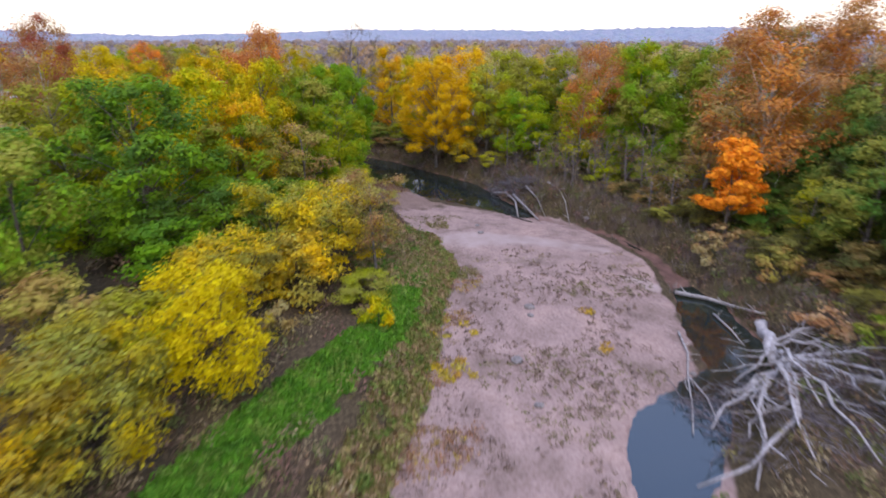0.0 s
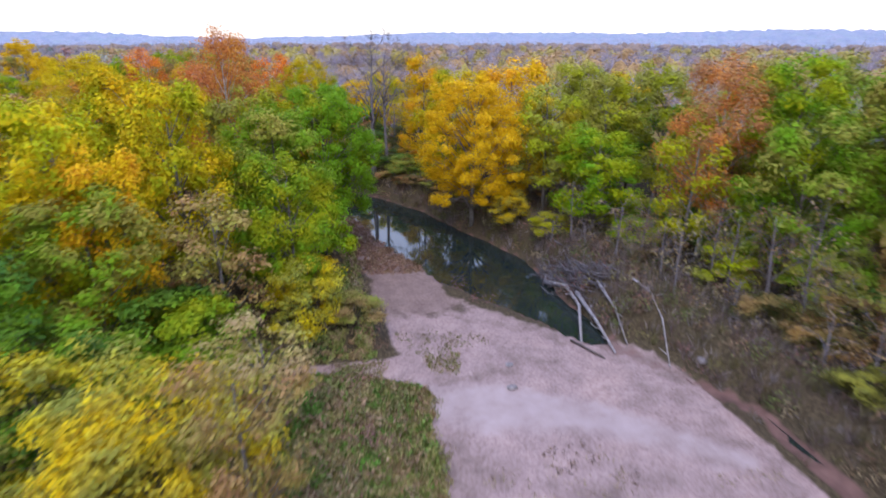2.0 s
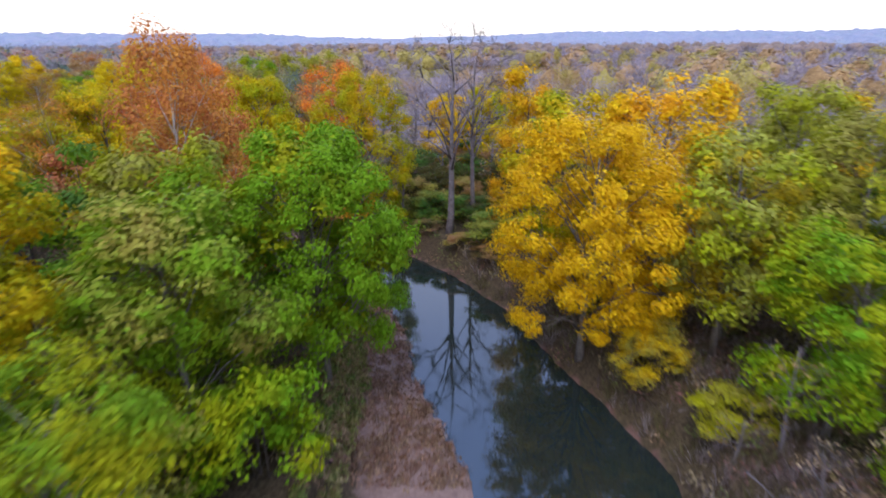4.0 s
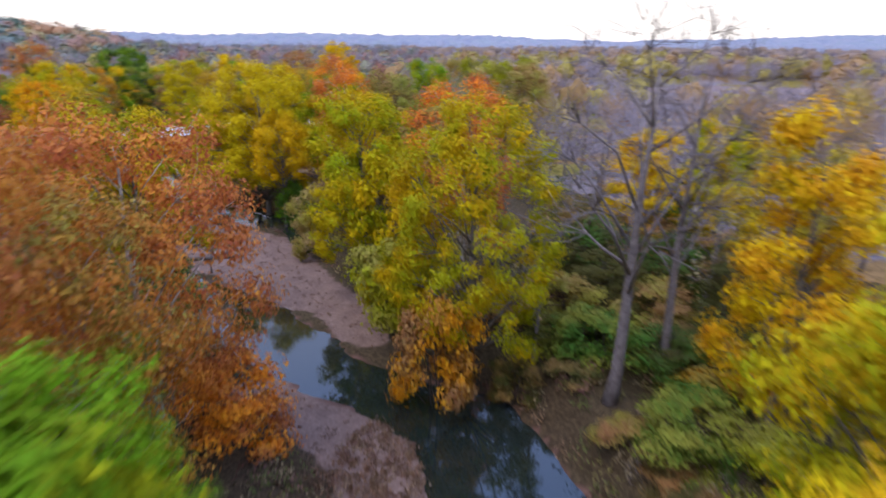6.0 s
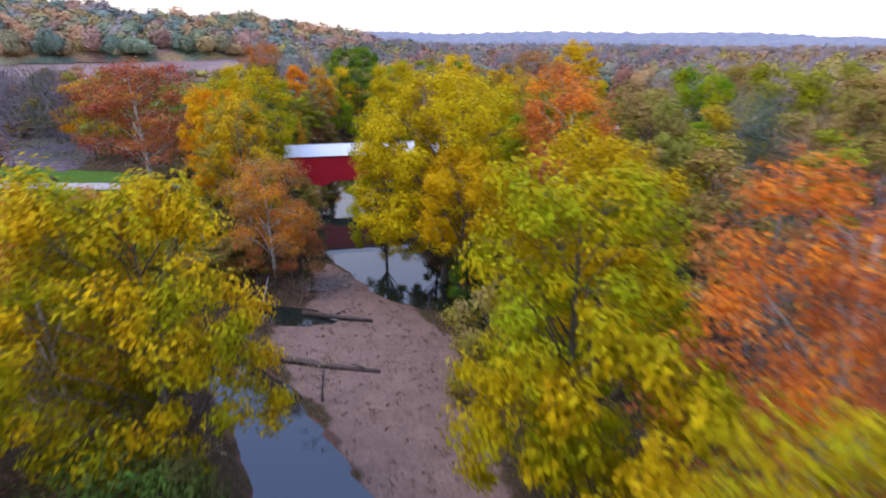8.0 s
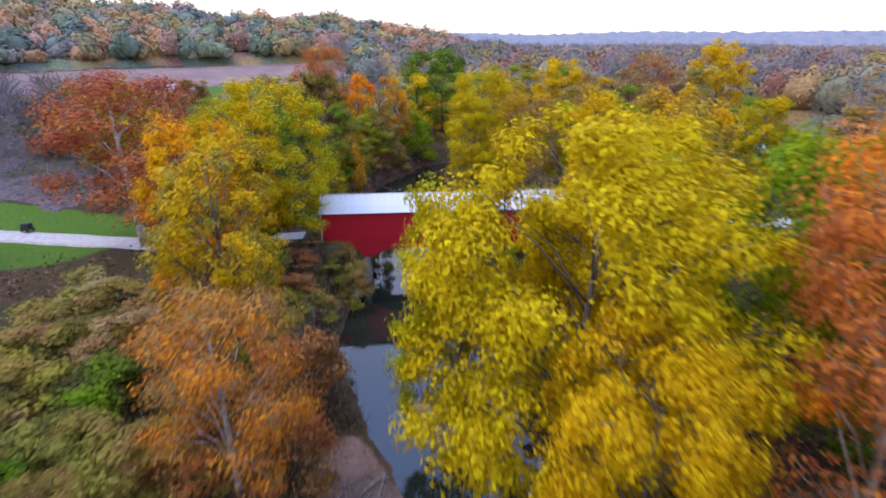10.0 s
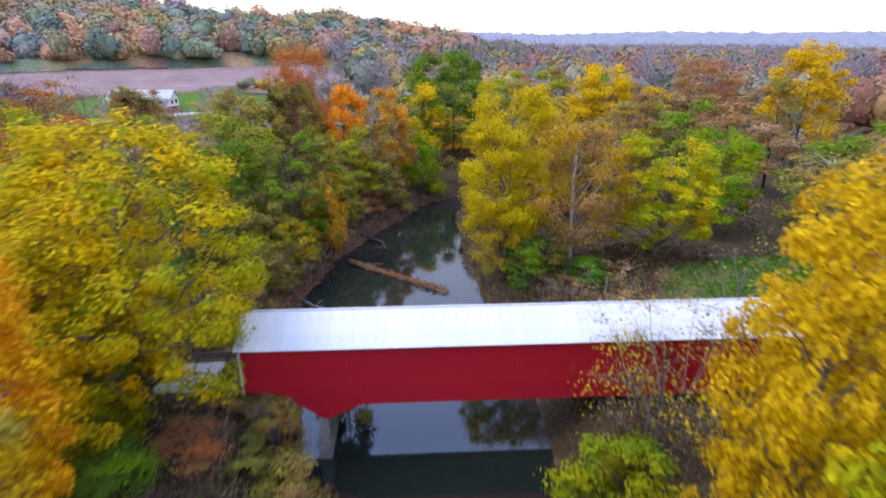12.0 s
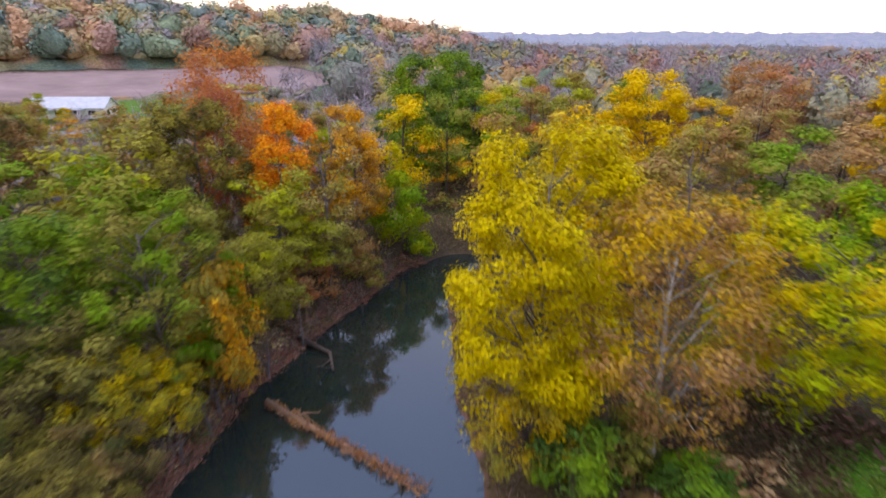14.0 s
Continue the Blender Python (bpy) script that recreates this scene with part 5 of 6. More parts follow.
    cx, cy, r, h, tint, bare, away_by, turned = (v[ok] for v in (cx, cy, r, h, tint, bare, away_by, turned))
    z = lie(cx, cy)[0]
    seedling = np.random.RandomState(seed + 50).normal(size=(len(cx), 9, 3))
    seedling[:, :, 2] = np.abs(seedling[:, :, 2]) * 0.9 - 0.25
    seedling /= np.linalg.norm(seedling, axis=2, keepdims=True)
    own = rng.uniform(0.84, 1.14, (len(cx), 1))
    # lobed crowns
    form, sides = ball_form(2)
    c = np.flatnonzero(~bare)
    lobe = np.exp(-(1 - np.einsum("vk,clk->cvl", form, seedling[c])) / 0.09).max(2)
    stretch = np.c_[r, r, 0.49 * h][c]
    core = 1.0 if near > 100 else 0.72
    swell = core * (0.68 + 0.4 * lobe + rng.normal(0, 0.035, lobe.shape))
    verts = np.c_[cx, cy, z + 0.47 * h][c][:, None, :] + form[None] * swell[..., None] * stretch[:, None, :]
    faces = (sides[None] + (np.arange(len(c)) * len(form))[:, None, None]).reshape(-1, 3)
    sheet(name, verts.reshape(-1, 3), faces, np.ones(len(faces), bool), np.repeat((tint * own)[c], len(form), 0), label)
    # leaves on the lobes, and fans of bare twigs
    share = (h * r) * (near / away_by) ** 0.6 * np.where(bare, 0.75, np.where(away_by > 330, 2.2, 1.0)) * np.where((turned > -76) & (turned < 106), 1.0, 0.35)
    per = np.maximum((share / share.sum() * leaves).astype(int), 4)
    if near < 100:
        w = np.repeat(np.arange(len(cx)), np.where(bare, 0, per))
        m = len(w)
        ball = rng.normal(size=(m, 3))
        ball /= np.linalg.norm(ball, axis=1, keepdims=True)
        mid = seedling[w, rng.randint(0, 9, m)] * 0.66
        off = (mid + ball * (0.42 * rng.rand(m) ** 0.3)[:, None]) * np.c_[r[w], r[w], 0.46 * h[w]]
        nor = 1.0 * ball + 0.5 * mid + [0, 0, 0.35] + rng.normal(0, 0.2, (m, 3))
        size = leaf * (away_by[w] / near) ** 0.56 * rng.uniform(0.6, 1.3, m)
        shade = np.clip(tint[w] * rng.uniform(0.92, 1.1, (m, 1)) * own[w], 0, 1)
        tagged(new(name + "_leaves", leaf_mesh(name + "_leaves", FAR_LEAF, np.c_[cx, cy, z + 0.47 * h][w] + off, nor, size, rng, shade)), label, "foliage", kind="stuff")
    w = np.repeat(np.arange(len(cx)), np.where(bare, per, 0))
    m = len(w)
    up = rng.rand(m) ** 0.7
    foot = np.c_[cx[w] + rng.normal(0, 0.3, m), cy[w] + rng.normal(0, 0.3, m), z[w] + h[w] * (0.3 + 0.45 * up)]
    way = rng.normal(size=(m, 3)) * [0.75, 0.75, 0.4] + [0, 0, 0.75]
    way /= np.linalg.norm(way, axis=1, keepdims=True)
    long = r[w] * rng.uniform(0.5, 1.2, m)
    start = foot + way * (long * rng.uniform(0, 0.5, m))[:, None]
    start[:, :2] += rng.normal(0, 0.16, (m, 2)) * r[w][:, None]
    across = np.cross(way, rng.normal(size=(m, 3)))
    across /= np.linalg.norm(across, axis=1, keepdims=True)
    side = across * (0.038 * (away_by[w] / 60) ** 0.75 * rng.uniform(0.6, 1.6, m))[:, None]
    stem = np.c_[cx, cy, z][bare]
    tip = np.c_[cx, cy, z + 0.85 * h][bare]
    girth = np.c_[0.2 + 0 * cx, 0 * cx, 0 * cx][bare]
    tri = np.concatenate([np.stack([start - side, start + side, foot + way * long[:, None]], 1), np.stack([stem - girth, stem + girth, tip], 1)])
    twig = bpy.data.meshes.new(name + "_twigs")
    n = len(tri)
    twig.vertices.add(3 * n)
    twig.vertices.foreach_set("co", tri.reshape(-1))
    twig.loops.add(3 * n)
    twig.loops.foreach_set("vertex_index", np.arange(3 * n))
    twig.polygons.add(n)
    twig.polygons.foreach_set("loop_start", np.arange(0, 3 * n, 3))
    twig.update(calc_edges=True)
    at = twig.attributes.new("hue", "FLOAT_COLOR", "POINT")
    shade = np.concatenate([np.clip(tint[w] * rng.uniform(0.85, 1.25, (m, 1)), 0, 1), tint[bare]])
    at.data.foreach_set("color", np.repeat(np.c_[shade, np.ones(n)], 3, 0).reshape(-1))
    twig.materials.append(FAR_LEAF)
    tagged(new(name + "_twigs", twig), "grey leafless treetops beyond the creek", "foliage", kind="stuff")


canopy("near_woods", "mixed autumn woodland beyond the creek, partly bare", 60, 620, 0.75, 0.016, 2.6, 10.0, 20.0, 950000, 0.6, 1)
canopy("distant_woods", "distant autumn woods on plain and hillside, haze mixed into their colour", 600, 1320, 0.4, 0.0105, 2.0, 17.0, 19.0, 70000, 2.3, 2)
canopy("horizon_woods", "far woods along the horizon, hazed blue-grey in their colour", 1300, 3000, 0.2, 0.012, 2.0, 24.0, 17, 0, 0, 3)


# ---- brush, weeds and grass ----
def low_growth(name, label, spots, hues, seed, per, leaf, high, wide, category="undergrowth", upright=0.0, long=1.0, least=-9.0):
    """Uncounted low plants: tufts of small leaves or blades round the given spots."""
    rng = np.random.RandomState(seed)
    spots = np.asarray(spots)
    n = len(spots)
    z = np.maximum(lie(spots[:, 0], spots[:, 1])[0], least)
    ids = np.repeat(np.arange(n), per)
    tall = high * rng.uniform(0.4, 1.4, n)
    broad = wide * rng.uniform(0.5, 1.4, n)
    a, f = rng.uniform(0, 6.283, n * per), np.sqrt(rng.rand(n * per))
    h = rng.rand(n * per) ** 0.8 * np.sqrt(np.maximum(0.02, 1 - (0.85 * f) ** 2))
    at = np.c_[spots[ids, 0] + np.cos(a) * f * broad[ids], spots[ids, 1] + np.sin(a) * f * broad[ids], z[ids] + 0.02 + h * tall[ids]]
    nor = np.c_[np.cos(a) * (0.5 + upright), np.sin(a) * (0.5 + upright), np.full(n * per, 0.7 * (1 - upright))] + rng.normal(0, 0.4, (n * per, 3))
    hue = np.asarray(hues)[rng.randint(0, len(hues), n)][ids] * rng.uniform(0.75, 1.25, (n * per, 1))
    me = leaf_mesh(name, WEED, at, nor, leaf * rng.uniform(0.6, 1.4, n * per), rng, np.clip(hue, 0, 1), long)
    tagged(new(name, me), label, category, kind="stuff")


def spots_where(seed, want, x0, x1, y0, y1, test):
    rng = np.random.RandomState(seed)
    found = []
    while sum(len(f) for f in found) < want:
        x, y = rng.uniform(x0, x1, 4000), rng.uniform(y0, y1, 4000)
        z, wet, sand, bar = lie(x, y)
        ok = test(x, y, z, wet, sand, bar)
        found.append(np.c_[x, y][ok])
        if len(found) > 60:
            break
    return np.concatenate(found)[:want]


def clear_of_ways(x, y):
    ok = (away(x, y, line_of(ROAD, 3.4)) > 0) & (away(x, y, line_of(ROAD_ON, 3.4)) > 0) & (away(x, y, GRASS) > 0.3) & (away(x, y, LAWN) > 0) & (away(x, y, LAWN_FAR_SIDE) > 0)
    ax, ay = x + 118.7, y - 128.7
    along, across = ax * 0.535 + ay * 0.845, -ax * 0.845 + ay * 0.535
    return ok & ~((along > -8) & (along < 56) & (across > -1.5) & (across < 8))


def stalks(name, label, spots, hues, seed, per, high, wide):
    """Uncounted leafless stems: from each spot a fan of thin upright shoots, some of them forked."""
    rng = np.random.RandomState(seed)
    spots = np.asarray(spots)
    n = len(spots)
    ids = np.repeat(np.arange(n), per)
    m = n * per
    tall, broad = high * rng.uniform(0.4, 1.5, n), wide * rng.uniform(0.5, 1.3, n)
    a, f = rng.uniform(0, 6.283, m), np.sqrt(rng.rand(m))
    out = np.c_[np.cos(a), np.sin(a)] * (f * broad[ids])[:, None]
    foot = np.c_[spots[ids] + 0.45 * out, lie(spots[:, 0], spots[:, 1])[0][ids] - 0.03]
    tip = np.c_[spots[ids] + 1.3 * out + rng.normal(0, 0.12, (m, 2)), foot[:, 2] + tall[ids] * rng.uniform(0.35, 1.0, m)]
    fork = rng.rand(m) < 0.5
    foot[fork] = 0.5 * (foot[fork] + tip[fork])
    tip[fork] += rng.normal(0, 0.22, (fork.sum(), 3))
    side = np.c_[-np.sin(a + 1), np.cos(a + 1), np.zeros(m)] * (0.035 * rng.uniform(0.6, 1.5, m))[:, None]
    tri = np.stack([foot - side, foot + side, tip], 1)
    me = bpy.data.meshes.new(name)
    me.from_pydata(tri.reshape(-1, 3).tolist(), [], np.arange(3 * m).reshape(-1, 3).tolist())
    hue = np.asarray(hues)[rng.randint(0, len(hues), n)][ids] * rng.uniform(0.75, 1.25, (m, 1))
    at = me.attributes.new("hue", "FLOAT_COLOR", "POINT")
    at.data.foreach_set("color", np.repeat(np.c_[hue, np.ones(m)], 3, 0).reshape(-1))
    me.materials.append(WEED)
    tagged(new(name, me), label, "undergrowth", kind="stuff")


BRUSH = [(0.15, 0.09, 0.06), (0.22, 0.14, 0.08), (0.2, 0.17, 0.06), (0.12, 0.14, 0.04), (0.26, 0.2, 0.11), (0.2, 0.1, 0.08), (0.1, 0.12, 0.035)]
low_growth("creekside_brush", "tangled brown and olive brush along the creek banks", spots_where(
    1, 4300, -205, 60, -75, 215, lambda x, y, z, wet, sand, bar: (np.minimum(wet, np.minimum(sand, bar)) > 0.9) & (np.minimum(wet, np.minimum(sand, bar)) < 26) & clear_of_ways(x, y)),
    BRUSH, 1, 58, 0.23, 1.7, 1.4)
low_growth("woodland_floor_plants", "low leafy plants and saplings under the trees", spots_where(
    2, 2900, -235, 80, -80, 265, lambda x, y, z, wet, sand, bar: (np.minimum(wet, np.minimum(sand, bar)) > 20) & clear_of_ways(x, y) & (away(x, y, HOUSE_LAWN) > 0)),
    BRUSH + [(0.3, 0.24, 0.06), (0.14, 0.18, 0.05)], 2, 50, 0.42, 3.2, 2.6)
low_growth("dry_weeds", "dry brown weeds along the edges of the sand", spots_where(
    3, 2700, -75, 40, -80, 65, lambda x, y, z, wet, sand, bar: (sand > -1.4) & (sand < 3.2) & (wet > 1) & (x < 4 + 0.1 * y) & ((x < -8) | (y < 5)) & (away(x, y, GRASS) > 0.0) & (away(x, y, SPIT) > 0.6)),
    [(0.2, 0.22, 0.055), (0.27, 0.25, 0.08), (0.3, 0.23, 0.1), (0.13, 0.19, 0.04), (0.32, 0.21, 0.11)], 3, 40, 0.2, 0.75, 0.65, "weeds", 0.6, 2.2)
low_growth("sand_weeds", "small dark dried weeds scattered over the sand", spots_where(
    4, 1150, -40, 30, -85, -5, lambda x, y, z, wet, sand, bar: (sand < -1.5) & (wet > 1.5) & (soft_noise(x, y, 9) + 0.5 * soft_noise(x, y, 2.5, 1) > -0.1)),
    [(0.17, 0.11, 0.085), (0.2, 0.14, 0.1), (0.24, 0.17, 0.11), (0.13, 0.09, 0.07)], 4, 12, 0.14, 0.3, 0.4, "weeds", 0.3, 1.3)
stalks("bank_scrub", "purple-brown leafless scrub and dead stalks on the creek bank", spots_where(
    15, 3400, 2, 50, -62, 76, lambda x, y, z, wet, sand, bar: (wet > 0.6) & (wet < 20) & (sand > 1.0) & ((x > 12) | ((y > 36) & (x > 9 - 0.35 * (y - 40))))),
    [(0.14, 0.1, 0.09), (0.19, 0.145, 0.13), (0.13, 0.11, 0.06), (0.24, 0.2, 0.18), (0.14, 0.125, 0.05)], 15, 22, 1.7, 0.9)
stalks("pool_scrub", "grey and rusty leafless scrub round the lower pools", spots_where(
    16, 2600, -185, -60, 78, 182, lambda x, y, z, wet, sand, bar: (wet > 0.7) & (wet < 9) & (bar > 0.8) & clear_of_ways(x, y)),
    [(0.2, 0.14, 0.12), (0.27, 0.2, 0.17), (0.19, 0.15, 0.08), (0.3, 0.24, 0.2), (0.22, 0.13, 0.09)], 16, 20, 1.5, 0.9)
low_growth("sand_weed_bands", "low olive weeds in bands on the sand bar", spots_where(
    14, 520, -40, 30, -60, 12, lambda x, y, z, wet, sand, bar: (sand < -1.0) & (wet > 1.2) & (soft_noise(x * 0.6, y * 1.7, 12, 1) > 0.32)),
    [(0.2, 0.17, 0.08), (0.25, 0.2, 0.12), (0.17, 0.16, 0.06)], 14, 10, 0.15, 0.12, 0.5, "weeds", 0.4, 1.3)
low_growth("bar_weeds", "reddish dry weeds on the gravel bars", spots_where(
    5, 480, -92, -4, 56, 120, lambda x, y, z, wet, sand, bar: (bar < 0.8) & (wet > 0.7)),
    [(0.25, 0.16, 0.12), (0.3, 0.2, 0.15), (0.22, 0.14, 0.11)], 5, 10, 0.15, 0.12, 0.4, "weeds", 0.4, 1.3)
low_growth("rust_weeds", "rusty red low weeds at the edge of the sand", spots_where(
    17, 300, -30, -2, -52, -18, lambda x, y, z, wet, sand, bar: (sand < 0.5) & (sand > -6.5) & (x < -3 + 0.35 * (y + 20)) & (soft_noise(x, y, 5, 2) > 0.05)),
    [(0.33, 0.16, 0.09), (0.36, 0.22, 0.11), (0.28, 0.15, 0.1), (0.38, 0.27, 0.06)], 17, 16, 0.16, 0.2, 0.7, "weeds", 0.3, 1.3)
low_growth("pool_bar_weeds", "reddish brown low weeds covering the narrow bar", spots_where(
    18, 1100, -20, 2, 30, 80, lambda x, y, z, wet, sand, bar: (np.minimum(sand, bar) < 1.5) & (wet > 0.5)),
    [(0.24, 0.13, 0.09), (0.28, 0.16, 0.1), (0.2, 0.12, 0.07), (0.3, 0.2, 0.12)], 18, 22, 0.18, 0.4, 0.6, "weeds", 0.4, 1.4)
# made-up reddish scatter in place of the bank's bare red-brown soil
low_growth("shore_leaf_litter", "reddish low scatter standing in for bare soil along the foot of the bank", spots_where(
    20, 900, -176, -138, 138, 186, lambda x, y, z, wet, sand, bar: (wet > 0.25) & (wet < 2.6) & (0.67 * (x + 137.6) + 0.74 * (y - 153) < 0)),
    [(0.3, 0.13, 0.09), (0.26, 0.11, 0.08), (0.34, 0.18, 0.11), (0.22, 0.11, 0.07)], 20, 26, 0.16, 0.18, 0.7, "weeds", 0.1, 1.2)
low_growth("stray_weeds", "thin olive and tan weeds straying onto the sand", spots_where(
    21, 260, -12, 16, -24, 6, lambda x, y, z, wet, sand, bar: (sand > -5) & (sand < -0.4) & (wet > 2) & (x < 2) & (soft_noise(x, y, 3.5, 1) > 0.0)),
    [(0.3, 0.22, 0.12), (0.24, 0.2, 0.09), (0.2, 0.2, 0.06)], 21, 12, 0.16, 0.3, 0.6, "weeds", 0.5, 1.8)
low_growth("spit_weeds", "olive, tan and green weeds on the flat beside the sand", spots_where(
    19, 1500, -19, -3, -22, 3, lambda x, y, z, wet, sand, bar: (sand > -0.8) & (away(x, y, SPIT) > 0.3)),
    [(0.3, 0.24, 0.1), (0.25, 0.24, 0.08), (0.12, 0.2, 0.035), (0.34, 0.26, 0.12), (0.1, 0.22, 0.03), (0.36, 0.24, 0.14)], 19, 40, 0.2, 0.6, 0.7, "weeds", 0.5, 1.9)
low_growth("meadow_grass", "fresh green grass on the strip beside the sand bar", spots_where(
    6, 1500, -50, -5, -66, -10, lambda x, y, z, wet, sand, bar: away(x, y, GRASS) < 0.6),
    [(0.09, 0.26, 0.02), (0.13, 0.31, 0.03), (0.07, 0.2, 0.02), (0.18, 0.29, 0.05)], 6, 48, 0.2, 0.26, 0.6, "grass", 0.7, 2.0)
low_growth("yellow_weeds", "yellow weeds growing in patches on the sand", [(-17.8 + 5 * k / 12 + 0.9 * math.sin(k * 5.1), -39 + 1.5 * math.sin(k * 2.3)) for k in range(13)]
           + [(-12 + 2.4 * math.sin(k), -30 + 3 * math.cos(k * 1.7)) for k in range(7)] + [(2, -39.9), (2.5, -39.5), (5.3, -32.1), (5, -31.7)],
           [(0.5, 0.36, 0.03), (0.42, 0.34, 0.05), (0.5, 0.3, 0.05)], 7, 70, 0.2, 0.45, 0.7, "weeds", 0.3, 1.2)
low_growth("sparse_dry_grass", "sparse tan dry grass on the sand", [(4 + 5 * math.sin(k * 1.9), -14 + 2 * math.cos(k * 2.7)) for k in range(22)] + [(18.5 + 2.6 * math.sin(k * 1.3), -19 + 3 * math.cos(k * 2.1)) for k in range(22)],
           [(0.33, 0.26, 0.16), (0.28, 0.22, 0.13)], 8, 16, 0.14, 0.12, 0.9, "grass", 0.5, 1.5)
low_growth("bank_dry_grass", "tan dry grass and reddish weeds between pool and lawn", spots_where(
    9, 900, -128, -112, 158, 190, lambda x, y, z, wet, sand, bar: (wet > 0.8) & (away(x, y, LAWN_FAR_SIDE) > -0.5)),
    [(0.16, 0.12, 0.06), (0.14, 0.095, 0.05), (0.14, 0.065, 0.045), (0.11, 0.06, 0.04), (0.1, 0.095, 0.035)], 9, 30, 0.16, 0.8, 0.9, "grass", 0.6, 1.8)
low_growth("lawn_grass", "short green grass on the lawn by the bridge", spots_where(
    10, 1100, -122, -98, 168, 206, lambda x, y, z, wet, sand, bar: away(x, y, LAWN_FAR_SIDE) < 0.5),
    [(0.09, 0.27, 0.025), (0.13, 0.31, 0.035), (0.08, 0.2, 0.025), (0.18, 0.25, 0.05)], 10, 30, 0.2, 0.2, 0.7, "grass", 0.6, 1.5)
low_growth("log_grass", "tan and orange dry grass on the drifted log", [(-153 + 16.3 * f + 0.35 * math.sin(90 * f), 155 + 5.3 * f + 0.35 * math.cos(70 * f)) for f in [k / 70 for k in range(71)]],
    [(0.52, 0.24, 0.08), (0.46, 0.25, 0.13), (0.4, 0.2, 0.12), (0.5, 0.3, 0.18)], 11, 34, 0.13, 0.55, 0.5, "grass", 0.8, 2.4, 0.1)
plant("thicket", -20, -31.9, ground_at(-20, -31.9) + 3.4, 1.7, LIME, YELLOW, where="on the grass strip", group="undergrowth")


# ---- fallen trees and driftwood ----
def dead_branch(pile, a, b, r0, r1, rng, bend=0.12, sides=5, n=5, arch=0.0):
    a, b = np.array(a, float), np.array(b, float)
    d = np.linalg.norm(b - a)
    side = rng.normal(0, bend * d, 3) * [1, 1, 0.35 if not arch else 0] + np.array([0, 0, arch])
    line = [a + (b - a) * k / n + side * math.sin(math.pi * k / n) + (rng.normal(0, 0.025 * d, 3) if 0 < k < n else 0) for k in range(n + 1)]
    if arch:
        line = [np.array([*p[:2], max(p[2], ground_at(p[0], p[1]) + 0.3)]) for p in line]
    pile.tube(line, [r0 + (r1 - r0) * k / n for k in range(n + 1)], sides)
    return line


def fan(root, ends, r, rng, forks=3, arch=0.0):
    """Branches from a root to the given ends, each forking into thinner ones that reach the ground."""
    piles = []
    for end in ends:
        end = (*end[:2], max(end[2], ground_at(*end[:2]) + 0.35))
        pile = Pile()
        piles.append(pile)
        line = dead_branch(pile, root, end, r * rng.uniform(0.65, 1), 0.08 if arch else 0.05, rng, 0.13 if arch else 0.17, n=7, arch=arch)
        for k in range(forks):
            p = line[rng.randint(1, 5)]
            d = (np.array(end) - np.array(root)) * rng.uniform(0.25, 0.5)
            a = rng.uniform(-1.1, 1.1)
            q = p + np.array([d[0] * math.cos(a) - d[1] * math.sin(a), d[0] * math.sin(a) + d[1] * math.cos(a), rng.uniform(-0.8, 1.0)])
            q[2] = max(q[2], ground_at(q[0], q[1]) + 0.1)
            sub = dead_branch(pile, p, q, r * 0.3, 0.025, rng, sides=4, n=4)
            for _ in range(2):
                w = sub[rng.randint(1, 4)]
                dead_branch(pile, w, w + np.array([*rng.normal(0, 1.1, 2), rng.uniform(-0.3, 0.6)]), r * 0.12, 0.015, rng, sides=3, n=3)
    return piles


def dead_tree(name, label, parts, category="driftwood"):
    ob = new(name)
    tagged(ob, label, category)
    for kind, pile, m in parts:
        part(kind, pile.mesh(kind, m, True), ob)
    return ob


rng_d = np.random.RandomState(77)
trunk, limbs, twigs = Pile(), [], Pile()
dead_branch(trunk, (17.6, -44.4, 3.3), (13.4, -51.2, 1.9), 0.62, 0.45, rng_d, 0.05, 9, 6)
BLEACHED = simple("sun_bleached_wood", [(0.3, (0.22, 0.19, 0.185)), (0.7, (0.56, 0.52, 0.51))], 2.0)
limbs += fan((13.8, -50.4, 2.2), [(2.6, -54.0, 0.8), (-3.0, -58.6, 0.6), (4.3, -56.2, 1.0), (0.4, -60.6, 0.7), (3.6, -61.8, 1.0), (7.2, -63.8, 1.2)], 0.38, rng_d, 4, 1.1)
limbs += fan((14.3, -49.6, 2.4), [(13.2, -58.4, 1.6), (11.6, -62.0, 1.6), (17.4, -57.6, 2.2), (8.9, -58.0, 1.4), (15.2, -61.4, 1.8), (21.0, -54.5, 2.6)], 0.38, rng_d, 5, 1.2)
limbs += fan((15.6, -47.6, 2.8), [(9.6, -49.4, 0.9), (21.5, -48.5, 3.0), (19.4, -53.5, 2.8)], 0.26, rng_d, 4, 0.8)
for _ in range(1000):
    a = np.array([rng_d.uniform(2, 22), rng_d.uniform(-64, -49), 0.3])
    if a[0] < 2 - 0.9 * (a[1] + 60):
        a[0] += 7
    a[2] = max(ground_at(a[0], a[1]), 0) + rng_d.uniform(0.02, 0.3)
    dead_branch(twigs, a, a + np.array([*rng_d.normal(0, 1.5, 2), rng_d.uniform(-0.1, 0.5)]), 0.05, 0.015, rng_d, sides=3, n=3)
dead_tree("fallen_tree", "bleached fallen tree with bare sprawling limbs in the creek", [("trunk", trunk, BLEACHED), *[("limb", one, BLEACHED) for one in limbs], ("twig_tangle", twigs, simple("mauve_grey_twigs", [(0.3, (0.09, 0.07, 0.07)), (0.7, (0.24, 0.2, 0.21))], 3.0))])


def log(label, points, r0, r1, mat, stubs=4, sides=7, name="log"):
    """One drifted log, with broken stubs of branches."""
